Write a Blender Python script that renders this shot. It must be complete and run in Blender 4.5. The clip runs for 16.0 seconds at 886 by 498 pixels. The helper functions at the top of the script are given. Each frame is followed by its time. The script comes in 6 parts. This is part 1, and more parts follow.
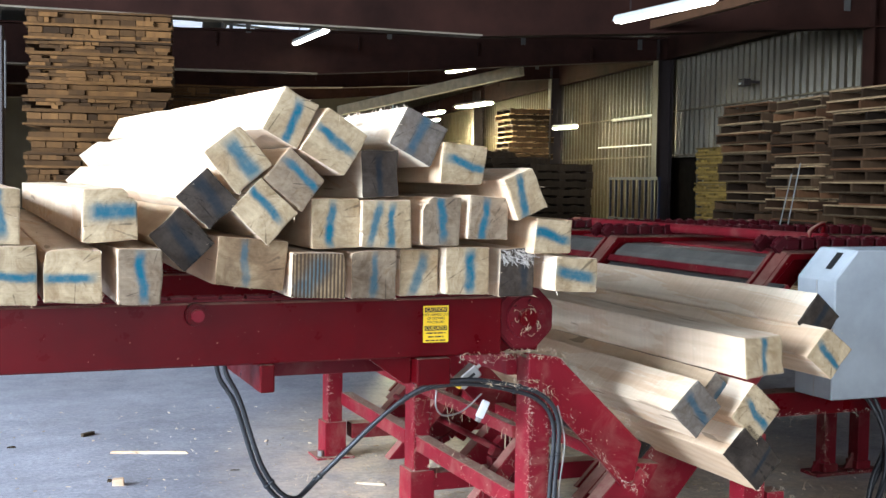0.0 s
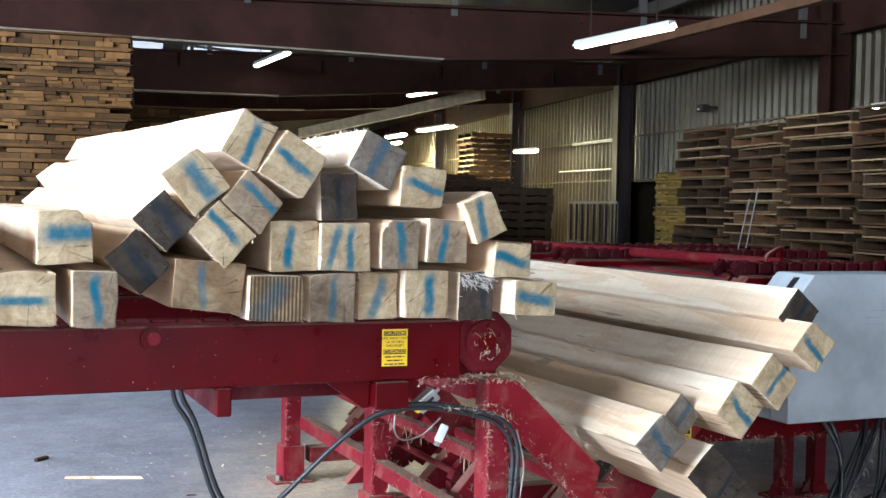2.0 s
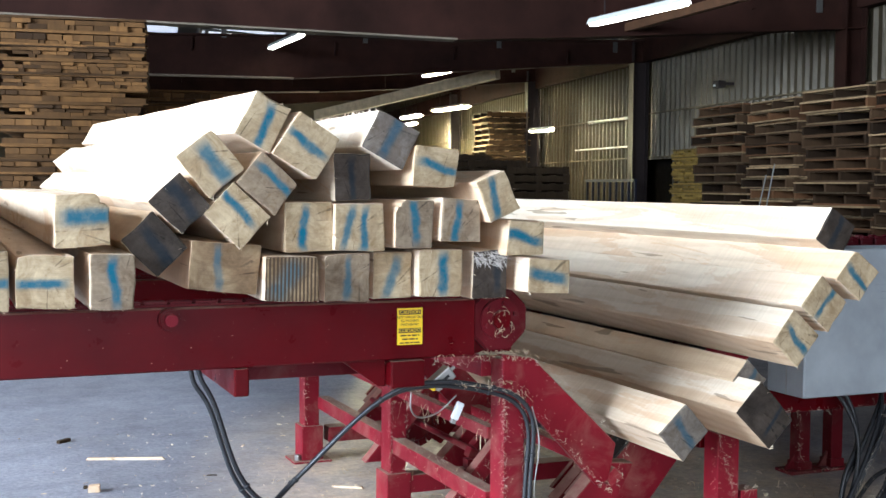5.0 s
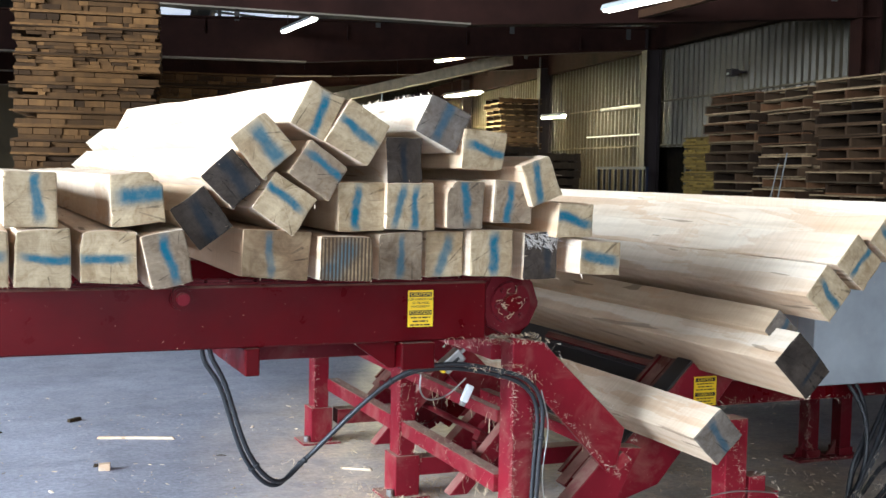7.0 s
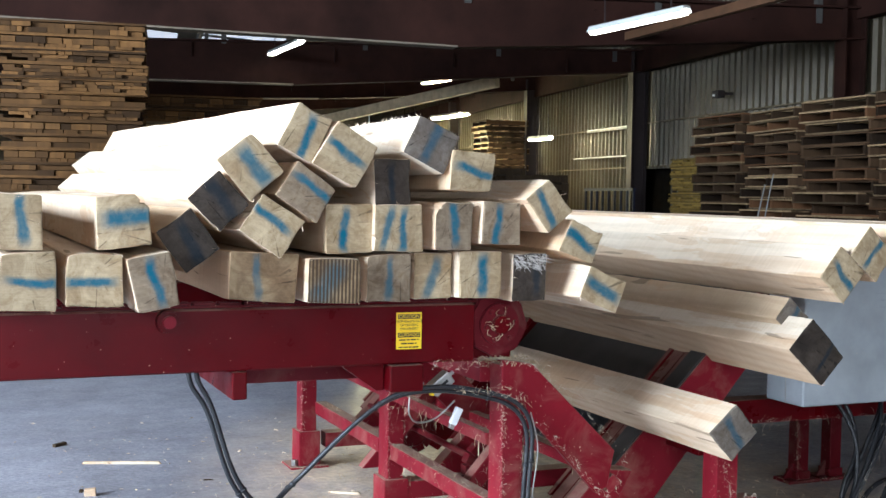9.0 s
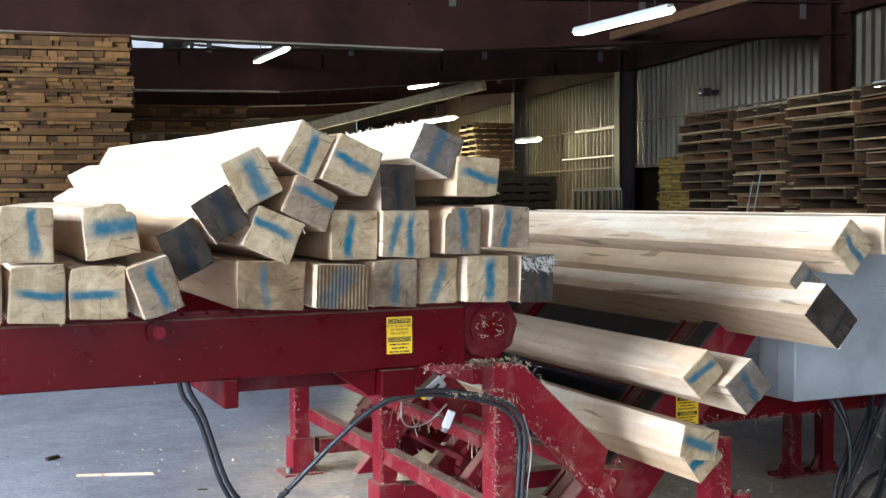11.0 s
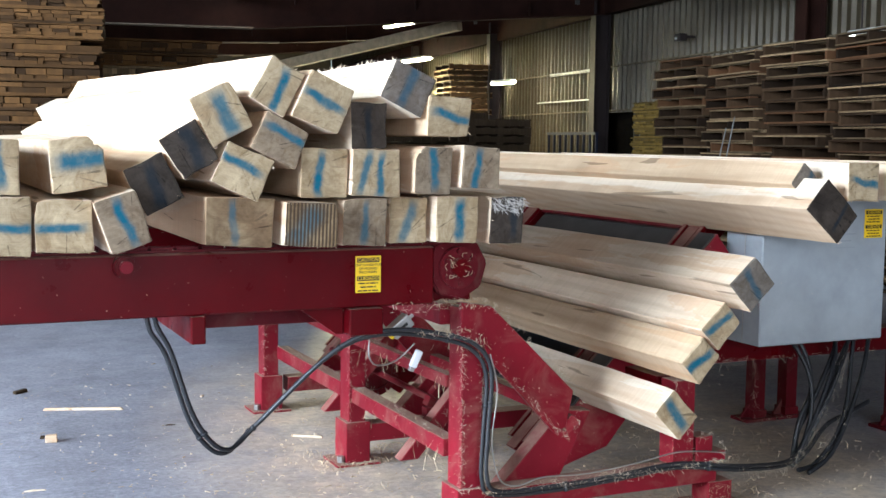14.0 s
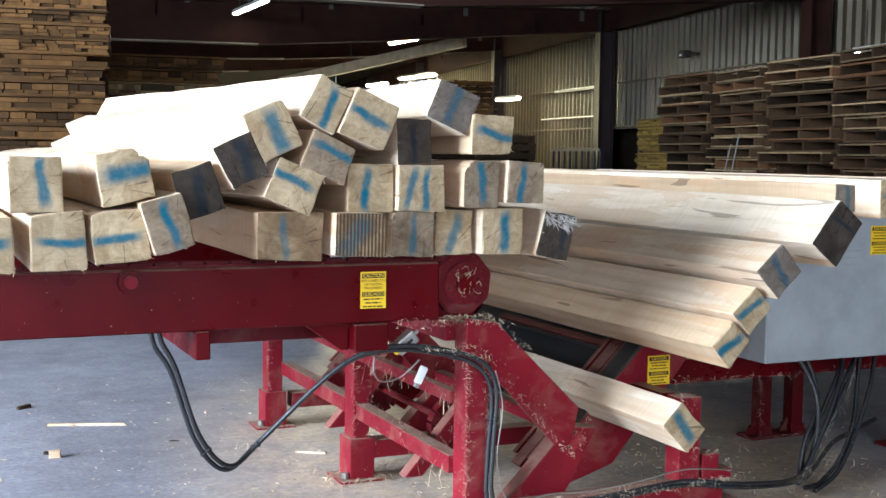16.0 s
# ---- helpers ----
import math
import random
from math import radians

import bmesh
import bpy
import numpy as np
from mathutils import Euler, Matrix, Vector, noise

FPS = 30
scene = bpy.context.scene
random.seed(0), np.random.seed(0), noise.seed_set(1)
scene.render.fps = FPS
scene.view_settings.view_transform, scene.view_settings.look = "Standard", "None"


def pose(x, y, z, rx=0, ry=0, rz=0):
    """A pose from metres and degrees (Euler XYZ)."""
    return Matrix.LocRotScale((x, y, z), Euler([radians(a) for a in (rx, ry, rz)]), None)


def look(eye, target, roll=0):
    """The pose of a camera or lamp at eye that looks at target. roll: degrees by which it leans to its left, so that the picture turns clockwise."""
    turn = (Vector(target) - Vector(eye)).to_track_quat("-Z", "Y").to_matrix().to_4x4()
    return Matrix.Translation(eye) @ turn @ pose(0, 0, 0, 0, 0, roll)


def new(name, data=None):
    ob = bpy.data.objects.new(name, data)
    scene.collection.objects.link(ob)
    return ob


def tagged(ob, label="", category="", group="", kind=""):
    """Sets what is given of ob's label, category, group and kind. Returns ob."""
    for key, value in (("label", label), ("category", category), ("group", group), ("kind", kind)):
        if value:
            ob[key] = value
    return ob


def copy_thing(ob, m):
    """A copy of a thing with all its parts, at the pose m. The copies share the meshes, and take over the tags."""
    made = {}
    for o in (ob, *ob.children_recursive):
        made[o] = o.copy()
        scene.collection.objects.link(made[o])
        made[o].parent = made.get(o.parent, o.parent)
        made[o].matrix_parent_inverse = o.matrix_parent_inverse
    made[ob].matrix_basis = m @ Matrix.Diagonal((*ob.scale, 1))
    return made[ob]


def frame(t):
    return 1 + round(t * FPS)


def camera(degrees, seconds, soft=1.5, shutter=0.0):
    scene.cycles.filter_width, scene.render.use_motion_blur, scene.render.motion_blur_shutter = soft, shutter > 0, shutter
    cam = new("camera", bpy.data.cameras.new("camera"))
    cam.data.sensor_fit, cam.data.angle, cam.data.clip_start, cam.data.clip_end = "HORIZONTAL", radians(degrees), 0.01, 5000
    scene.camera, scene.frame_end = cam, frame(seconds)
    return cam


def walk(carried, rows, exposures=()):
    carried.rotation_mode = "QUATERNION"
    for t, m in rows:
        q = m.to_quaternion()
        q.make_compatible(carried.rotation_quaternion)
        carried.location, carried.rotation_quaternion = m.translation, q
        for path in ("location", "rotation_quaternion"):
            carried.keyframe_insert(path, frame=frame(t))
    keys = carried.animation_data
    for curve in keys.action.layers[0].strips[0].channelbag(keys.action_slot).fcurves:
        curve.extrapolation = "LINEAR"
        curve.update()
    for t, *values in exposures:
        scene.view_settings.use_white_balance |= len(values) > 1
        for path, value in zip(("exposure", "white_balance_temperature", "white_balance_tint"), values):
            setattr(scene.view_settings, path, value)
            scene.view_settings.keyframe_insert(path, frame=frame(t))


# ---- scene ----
cam = camera(41.2, 16.0, soft=1.5, shutter=0.4)
PATH = [
    (0, (0.0067, 0.0067, 1.4794), (0.004, 2.6827, 1.3306), 0.9),
    (0.5, (0.0121, 0.0134, 1.4807), (0.0188, 2.6907, 1.3373), 0.3),
    (1, (0.0094, 0.0188, 1.4753), (0.0348, 2.6961, 1.3454), 1.1),
    (1.5, (0.0134, 0.008, 1.482), (0.0616, 2.6854, 1.3628), 1.1),
    (2, (0.0134, 0.0147, 1.4807), (0.0978, 2.6907, 1.3856), 1.2),
    (2.5, (0.0188, 0.0107, 1.4767), (0.0737, 2.688, 1.3614), 1.4),
    (3, (0.0255, 0.0, 1.4807), (0.071, 2.6773, 1.3681), 0.9),
    (3.5, (0.0255, 0.004, 1.4807), (0.075, 2.6813, 1.3722), 0.5),
    (3.7, (0.0255, 0.0228, 1.482), (0.0817, 2.7001, 1.3856), 0.6),
    (5.8, (0.0255, -0.0268, 1.4713), (0.0603, 2.6478, 1.3105), 0.5),
    (6, (0.0228, -0.0255, 1.47), (0.0496, 2.6505, 1.3145), 0.8),
    (6.5, (0.0228, -0.0255, 1.466), (0.0241, 2.6492, 1.2904), 1.1),
    (7, (0.0214, -0.0161, 1.4646), (0.0442, 2.6586, 1.2931), 1.1),
    (7.5, (0.0201, -0.0121, 1.4633), (0.0697, 2.6639, 1.3159), 1.3),
    (8, (0.0188, -0.0268, 1.4713), (0.0764, 2.6505, 1.3601), 0.9),
    (8.5, (0.0188, -0.0121, 1.4619), (0.0724, 2.6639, 1.34), 1.0),
    (10.8, (0.0255, 0.0161, 1.4646), (0.0804, 2.6921, 1.3521), -0.3),
    (11, (0.0268, 0.0013, 1.4619), (0.0978, 2.6773, 1.3494), -0.4),
    (11.5, (0.0268, 0.0094, 1.4633), (0.1193, 2.684, 1.34), -0.8),
    (12, (0.0335, -0.0054, 1.4633), (0.1394, 2.6706, 1.3387), 0.0),
    (12.5, (0.0295, -0.0054, 1.4566), (0.134, 2.6639, 1.2569), 0.6),
    (13, (0.0308, 0.008, 1.4526), (0.1193, 2.6706, 1.1578), 1.0),
    (13.5, (0.0362, 0.0067, 1.4539), (0.1514, 2.6706, 1.1872), 0.6),
    (14, (0.0375, 0.0027, 1.4552), (0.1702, 2.6679, 1.2114), 0.7),
    (14.5, (0.0308, 0.0134, 1.4566), (0.1621, 2.6813, 1.2261), 0.9),
    (15, (0.0295, 0.0054, 1.4579), (0.1474, 2.6733, 1.2368), 1.3),
    (15.5, (0.0295, 0.0295, 1.4579), (0.1461, 2.6988, 1.2502), 1.0),
    (16, (0.0335, 0.0121, 1.4539), (0.1568, 2.6813, 1.2462), 0.8),
]
walk(cam, [(t, look(eye, target, roll)) for t, eye, target, roll in PATH], exposures=((0.0, 0.22, 6020, 10), (1.5, 0.15, 6020, 10), (3.5, 0.14, 6020, 10), (6.0, 0.02, 6020, 10), (8.0, -0.05, 6020, 10), (11.5, -0.05, 6020, 10), (13.5, 0.02, 6020, 10), (16.0, 0.03, 6020, 10)))

# ---- light ----
world = bpy.data.worlds.new("world")
scene.world = world
world.use_nodes = True
sky = world.node_tree.nodes.new("ShaderNodeTexSky")
sky.sky_type, sky.sun_disc, sky.sun_elevation, sky.sun_rotation = "NISHITA", False, radians(40), radians(250)
world.node_tree.links.new(sky.outputs[0], world.node_tree.nodes["Background"].inputs[0])
world.node_tree.nodes["Background"].inputs[1].default_value = 0.12

MACH = pose(0.307, 4.118, 0, 0, 0, 21.9)   # the machine: x along the deck, y away, z up
BARN = pose(0, 0, 0, 0, 0, 13)             # the building: x across, y along
S = 1.34


def area(name, m, sx, sy, watts, colour):
    d = bpy.data.lights.new(name, "AREA")
    d.shape, d.size, d.size_y, d.energy, d.color = "RECTANGLE", sx, sy, watts, colour
    ob = new(name, d)
    ob.matrix_world = m
    return ob


DOOR_LIGHT, BACK_LIGHT = 4700, 850
area("door_daylight", BARN @ look((-7.7, 2.2, 3.5), (0.6, 4.2, 0.8)), 7.0, 3.8, DOOR_LIGHT, (0.80, 0.90, 1.0))
area("rear_daylight", BARN @ look((0.5, -7.6, 3.0), (1.0, 6, 1.0)), 8.0, 4.0, BACK_LIGHT, (0.90, 0.95, 1.0))


# ---- materials ----
def material(name, rough=0.6, metal=0.0):
    m = bpy.data.materials.new(name)
    m.use_nodes = True
    b = m.node_tree.nodes["Principled BSDF"]
    b.inputs["Roughness"].default_value, b.inputs["Metallic"].default_value = rough, metal
    return m, m.node_tree, b


def add(tree, kind, **values):
    n = tree.nodes.new(kind)
    for k, v in values.items():
        n.inputs[k].default_value = v
    return n


def coords(tree, scale=(1, 1, 1), source="Object", shift=True):
    tc, mp = tree.nodes.new("ShaderNodeTexCoord"), tree.nodes.new("ShaderNodeMapping")
    mp.inputs["Scale"].default_value = scale
    tree.links.new(tc.outputs[source], mp.inputs["Vector"])
    if shift:
        oi, mul = tree.nodes.new("ShaderNodeObjectInfo"), add(tree, "ShaderNodeMath")
        mul.operation, mul.inputs[1].default_value = "MULTIPLY", 37.0
        tree.links.new(oi.outputs["Random"], mul.inputs[0])
        tree.links.new(mul.outputs[0], mp.inputs["Location"])
    return mp.outputs[0]


def noise_of(tree, vector, scale, detail=4, rough=0.6, distortion=0.0):
    n = add(tree, "ShaderNodeTexNoise", Scale=scale, Detail=detail, Roughness=rough, Distortion=distortion)
    tree.links.new(vector, n.inputs["Vector"])
    return n.outputs["Fac"]


def ramp(tree, fac, *stops):
    r = tree.nodes.new("ShaderNodeValToRGB")
    while len(r.color_ramp.elements) < len(stops):
        r.color_ramp.elements.new(0.5)
    for e, (p, c) in zip(r.color_ramp.elements, stops):
        e.position, e.color = p, (*c, 1) if len(c) == 3 else c
    tree.links.new(fac, r.inputs[0])
    return r.outputs["Color"]


def mix(tree, fac, a, b, mode="MIX"):
    n = tree.nodes.new("ShaderNodeMix")
    n.data_type, n.blend_type = "RGBA", mode
    for sock, v in ((n.inputs[0], fac), (n.inputs[6], a), (n.inputs[7], b)):
        if isinstance(v, bpy.types.NodeSocket):
            tree.links.new(v, sock)
        else:
            sock.default_value = v if isinstance(v, (int, float)) else (*v, 1)
    return n.outputs[2]


def bump(tree, bsdf, height, strength=0.3, distance=0.004):
    n = add(tree, "ShaderNodeBump", Strength=strength, Distance=distance)
    tree.links.new(height, n.inputs["Height"])
    tree.links.new(n.outputs[0], bsdf.inputs["Normal"])


def vary(tree, colour, low, high):
    """Brightness that differs from object to object."""
    oi, mr, mul = tree.nodes.new("ShaderNodeObjectInfo"), add(tree, "ShaderNodeMapRange"), tree.nodes.new("ShaderNodeVectorMath")
    mr.inputs["To Min"].default_value, mr.inputs["To Max"].default_value = low, high
    tree.links.new(oi.outputs["Random"], mr.inputs["Value"])
    mul.operation = "SCALE"
    tree.links.new(colour, mul.inputs[0])
    tree.links.new(mr.outputs[0], mul.inputs["Scale"])
    return mul.outputs[0]


def plain(name, colour, rough=0.6, metal=0.0, spread=0.25, scale=6.0, relief=0.15, gloss=0.5):
    m, t, b = material(name, rough, metal)
    b.inputs["Specular IOR Level"].default_value = gloss
    v = coords(t)
    f = noise_of(t, v, scale, 6)
    lo, hi = [tuple(c * k for c in colour) for k in (1 - spread, 1 + spread)]
    t.links.new(ramp(t, f, (0.3, lo), (0.7, hi)), b.inputs["Base Color"])
    bump(t, b, noise_of(t, v, scale * 12, 3), relief, 0.002)
    return m


def painted(name, colour, dust, rough=0.35, dusty=0.55, settled=0.0):
    """Gloss paint with dust, specks and rubbed spots."""
    m, t, b = material(name, rough)
    v = coords(t)
    base = ramp(t, noise_of(t, v, 3.0, 6), (0.3, tuple(c * 0.75 for c in colour)), (0.7, tuple(c * 1.15 for c in colour)))
    haze = ramp(t, noise_of(t, v, 5.0, 8, 0.7, 0.6), (0.5, (0, 0, 0)), (0.85, (dusty, dusty, dusty)))
    col = mix(t, haze, base, dust)
    specks = ramp(t, noise_of(t, v, 90, 2, 0.5), (0.74, (0, 0, 0)), (0.77, (0.8, 0.8, 0.8)))
    col = mix(t, specks, col, (0.62, 0.5, 0.36))
    # sawdust settles on what faces up
    geo, sep = t.nodes.new("ShaderNodeNewGeometry"), t.nodes.new("ShaderNodeSeparateXYZ")
    t.links.new(geo.outputs["Normal"], sep.inputs[0])
    up = ramp(t, sep.outputs[2], (0.45, (0, 0, 0)), (0.8, (settled,) * 3))
    up = mix(t, 1.0, up, ramp(t, noise_of(t, v, 14, 5, 0.7), (0.3, (0.35,) * 3), (0.6, (1, 1, 1))), "MULTIPLY")
    col = mix(t, up, col, (0.34, 0.25, 0.19))
    t.links.new(col, b.inputs["Base Color"])
    t.links.new(ramp(t, noise_of(t, v, 7, 5), (0.3, (rough - 0.08,) * 3), (0.75, (rough + 0.25,) * 3)), b.inputs["Roughness"])
    b.inputs["Specular IOR Level"].default_value = 0.12
    bump(t, b, noise_of(t, v, 40, 4), 0.12, 0.002)
    return m


def wood(name, light, dark, lengthwise=(60, 3.0, 60), knots=0.5, low=0.86, high=1.08, heart=0.0, sided=False):
    """Sawn wood: grain along y, faint saw marks across it, and knots."""
    m, t, b = material(name, 0.8)
    b.inputs["Specular IOR Level"].default_value = 0.15
    v = coords(t)
    g = coords(t, lengthwise)
    tone = ramp(t, noise_of(t, v, 2.2, 4), (0.3, light), (0.75, tuple(0.5 * (a + c) for a, c in zip(light, dark))))
    grain = ramp(t, noise_of(t, g, 0.25, 6, 0.65, 1.4), (0.42, (0, 0, 0)), (0.72, ((0.24 if heart else 0.75),) * 3))
    col = mix(t, grain, tone, dark)
    if heart:   # arched growth rings where the saw cut them
        wv = t.nodes.new("ShaderNodeTexWave")
        wv.wave_type, wv.rings_direction = "RINGS", "Y"
        for k, x in (("Scale", 7.0), ("Distortion", 5.0), ("Detail", 4.0), ("Detail Scale", 1.4), ("Detail Roughness", 0.65)):
            wv.inputs[k].default_value = x
        t.links.new(coords(t, (1, 0.16, 1)), wv.inputs["Vector"])
        col = mix(t, ramp(t, wv.outputs["Fac"], (0.45, (0, 0, 0)), (0.95, (0.22,) * 3)), col, tuple(c * 0.8 for c in dark))
        fine = ramp(t, noise_of(t, coords(t, (260, 9, 260)), 1.0, 3, 0.6), (0.5, (0, 0, 0)), (0.8, (0.22,) * 3))
        col = mix(t, fine, col, tuple(c * 0.85 for c in dark))
    if heart:   # broad reddish heartwood streaks
        streak = ramp(t, noise_of(t, coords(t, (7, 0.9, 7)), 1.0, 6, 0.6, 0.8), (0.535, (0, 0, 0)), (0.545, (heart * 0.7,) * 3), (0.72, (heart,) * 3))
        col = mix(t, streak, col, (0.52, 0.315, 0.175))
    if sided:   # one side was sawn nearer the heart of the log: brown, with arched rings
        sep = t.nodes.new("ShaderNodeSeparateXYZ")
        tc = t.nodes.new("ShaderNodeTexCoord")
        t.links.new(tc.outputs["Object"], sep.inputs[0])
        wob, low_z = t.nodes.new("ShaderNodeMath"), t.nodes.new("ShaderNodeMath")
        wob.operation, low_z.operation = "MULTIPLY_ADD", "ADD"
        t.links.new(noise_of(t, coords(t, (5, 0.8, 5)), 1.0, 5, 0.6), wob.inputs[0])
        wob.inputs[1].default_value, wob.inputs[2].default_value = 0.30, -0.15
        t.links.new(sep.outputs[2], low_z.inputs[0])
        t.links.new(wob.outputs[0], low_z.inputs[1])
        scaled = add(t, "ShaderNodeMapRange")
        for key, x in (("From Min", -0.045), ("From Max", -0.060), ("To Min", 0.0), ("To Max", 0.62)):
            scaled.inputs[key].default_value = x
        t.links.new(low_z.outputs[0], scaled.inputs["Value"])
        arch = t.nodes.new("ShaderNodeTexWave")
        arch.wave_type, arch.rings_direction = "RINGS", "Z"
        for key, x in (("Scale", 9.0), ("Distortion", 3.0), ("Detail", 3.0), ("Detail Scale", 1.2)):
            arch.inputs[key].default_value = x
        t.links.new(coords(t, (1, 0.12, 1)), arch.inputs["Vector"])
        brown = ramp(t, arch.outputs["Fac"], (0.3, (0.54, 0.355, 0.21)), (0.95, (0.46, 0.285, 0.16)))
        col = mix(t, scaled.outputs[0], col, brown)
    if heart:   # dark smears, stains and short splits
        smear = ramp(t, noise_of(t, coords(t, (16, 6, 16)), 1.0, 9, 0.8, 2.5), (0.63, (0, 0, 0)), (0.75, (0.30,) * 3))
        col = mix(t, smear, col, tuple(c * 0.55 for c in dark))
        split = ramp(t, noise_of(t, coords(t, (22, 1.3, 22)), 1.0, 2, 0.5, 1.0), (0.685, (0, 0, 0)), (0.695, (0.6,) * 3))
        col = mix(t, split, col, tuple(c * 0.3 for c in dark))
    vo = add(t, "ShaderNodeTexVoronoi", Scale=2.3)
    t.links.new(coords(t, (1, 0.55, 1)), vo.inputs["Vector"])
    spot = ramp(t, vo.outputs["Distance"], (0.0, (knots * 1.6,) * 3), (0.07, (knots * 1.3,) * 3), (0.09, (knots * 0.5,) * 3), (0.19, (0, 0, 0)))
    col = mix(t, spot, col, tuple(c * 0.45 for c in dark))
    t.links.new(vary(t, col, low, high), b.inputs["Base Color"])
    if heart:   # fine marks of the blade across the face
        mark = ramp(t, noise_of(t, coords(t, (4, 120, 4)), 1.0, 4, 0.7), (0.3, (0.90,) * 3), (0.62, (1.04,) * 3))
        col = mix(t, 1.0, col, mark, "MULTIPLY")
        t.links.new(vary(t, col, low, high), b.inputs["Base Color"])
    saw = noise_of(t, coords(t, (1, 150, 1)), 1.0, 2)
    bump(t, b, saw, 0.16, 0.002)
    return m


def end_grain(name, base, ring, angle, offset, width, blue, strength=0.85, dark=False, ridged=False, second=None):
    """The sawn end of a cant: growth rings, checks, and a sprayed blue stripe."""
    m, t, b = material(name, 0.85)
    b.inputs["Specular IOR Level"].default_value = 0.2
    v = coords(t)
    wv = t.nodes.new("ShaderNodeTexWave")
    wv.wave_type, wv.rings_direction = "RINGS", "Y"
    off = random.uniform(-0.16, 0.16), 0, random.uniform(-0.16, 0.16)
    mp = add(t, "ShaderNodeMapping", Location=off)
    tc = t.nodes.new("ShaderNodeTexCoord")
    t.links.new(tc.outputs["Object"], mp.inputs["Vector"])
    t.links.new(mp.outputs[0], wv.inputs["Vector"])
    for k, x in (("Scale", 15.0), ("Distortion", 9.0), ("Detail", 5.0), ("Detail Scale", 1.6)):
        wv.inputs[k].default_value = x
    tone = ramp(t, noise_of(t, v, 11, 6, 0.65), (0.36, base), (0.66, ring))
    amount = 0.06 if dark else 0.09
    col = mix(t, ramp(t, wv.outputs["Fac"], (0.35, (0, 0, 0)), (0.95, (amount,) * 3)), tone, tuple(c * 0.6 for c in ring))
    # brown stains, and checks that run out from the heart
    stain = ramp(t, noise_of(t, v, 6, 5, 0.6, 0.6), (0.52, (0, 0, 0)), (0.72, (0.55,) * 3))
    col = mix(t, stain, col, tuple(c * k for c, k in zip(ring, (0.75, 0.62, 0.5))))
    flat = add(t, "ShaderNodeMapping", Rotation=(radians(90), 0, 0), Location=(off[0] * 0.3, off[2] * 0.3, 0))
    t.links.new(tc.outputs["Object"], flat.inputs["Vector"])
    spoke = t.nodes.new("ShaderNodeTexGradient")
    spoke.gradient_type = "RADIAL"
    t.links.new(flat.outputs[0], spoke.inputs["Vector"])
    ray = t.nodes.new("ShaderNodeTexNoise")
    ray.noise_dimensions = "1D"
    t.links.new(spoke.outputs["Fac"], ray.inputs["W"])
    ray.inputs["Scale"].default_value, ray.inputs["Detail"].default_value = random.uniform(26, 40), 2.0
    crack = ramp(t, ray.outputs["Fac"], (0.69, (0, 0, 0)), (0.715, (0.8,) * 3))
    broken = ramp(t, noise_of(t, v, 22, 4, 0.6), (0.45, (0, 0, 0)), (0.58, (1, 1, 1)))
    col = mix(t, mix(t, 1.0, crack, broken, "MULTIPLY"), col, tuple(c * 0.4 for c in ring))
    # paler and darker blotches, and slanting scratches of the saw
    blot = ramp(t, noise_of(t, v, 13, 6, 0.72, 1.5), (0.34, (0.74, 0.67, 0.58)), (0.5, (1.0, 0.98, 0.96)), (0.66, (1.24, 1.22, 1.2)))
    col = mix(t, 1.0, col, blot, "MULTIPLY")
    cut = add(t, "ShaderNodeMapping", Rotation=(0, radians(random.uniform(-70, 70)), 0), Scale=(14, 1, 260))
    t.links.new(tc.outputs["Object"], cut.inputs["Vector"])
    scratch = ramp(t, noise_of(t, cut.outputs[0], 1.0, 3, 0.6), (0.35, (0.93,) * 3), (0.65, (1.05,) * 3))
    col = mix(t, 1.0, col, scratch, "MULTIPLY")
    # stripe: distance from a line across the end
    sep = t.nodes.new("ShaderNodeSeparateXYZ")
    t.links.new(tc.outputs["Object"], sep.inputs[0])
    a = radians(angle)

    def math_(op, x, y):
        n = t.nodes.new("ShaderNodeMath")
        n.operation = op
        for s, q in zip(n.inputs, (x, y)):
            if isinstance(q, bpy.types.NodeSocket):
                t.links.new(q, s)
            else:
                s.default_value = q
        return n.outputs[0]

    def sprayed(a, at, broad, wobble, full):
        """A soft-edged band with a strong core and overspray round it."""
        d = math_("ADD", math_("MULTIPLY", sep.outputs[0], math.sin(a)), math_("MULTIPLY", sep.outputs[2], math.cos(a)))
        d = math_("ADD", d, math_("MULTIPLY", math_("SUBTRACT", noise_of(t, v, 8, 2), 0.5), wobble))
        d = math_("ABSOLUTE", math_("SUBTRACT", d, at * 0.15), 0)
        d = math_("ADD", d, math_("MULTIPLY", math_("SUBTRACT", noise_of(t, v, 70, 5, 0.7), 0.5), 0.012))
        band = ramp(t, math_("DIVIDE", d, broad * 0.15), (0.26, (full,) * 3), (0.5, (full * 0.72,) * 3), (0.72, (full * 0.22,) * 3), (1.0, (0, 0, 0)))
        along = math_("SUBTRACT", math_("MULTIPLY", sep.outputs[0], math.cos(a)), math_("MULTIPLY", sep.outputs[2], math.sin(a)))
        fade = ramp(t, math_("ABSOLUTE", math_("ADD", along, random.uniform(-0.016, 0.016)), 0), (0.05, (1, 1, 1)), (0.085, (0.12,) * 3))
        return mix(t, 1.0, band, fade, "MULTIPLY")

    patch = ramp(t, noise_of(t, v, 26, 5, 0.7), (0.3, (0.75,) * 3), (0.55, (1, 1, 1)))
    col = mix(t, mix(t, 1.0, sprayed(a, offset, width, 0.045, strength), patch, "MULTIPLY"), col, blue)
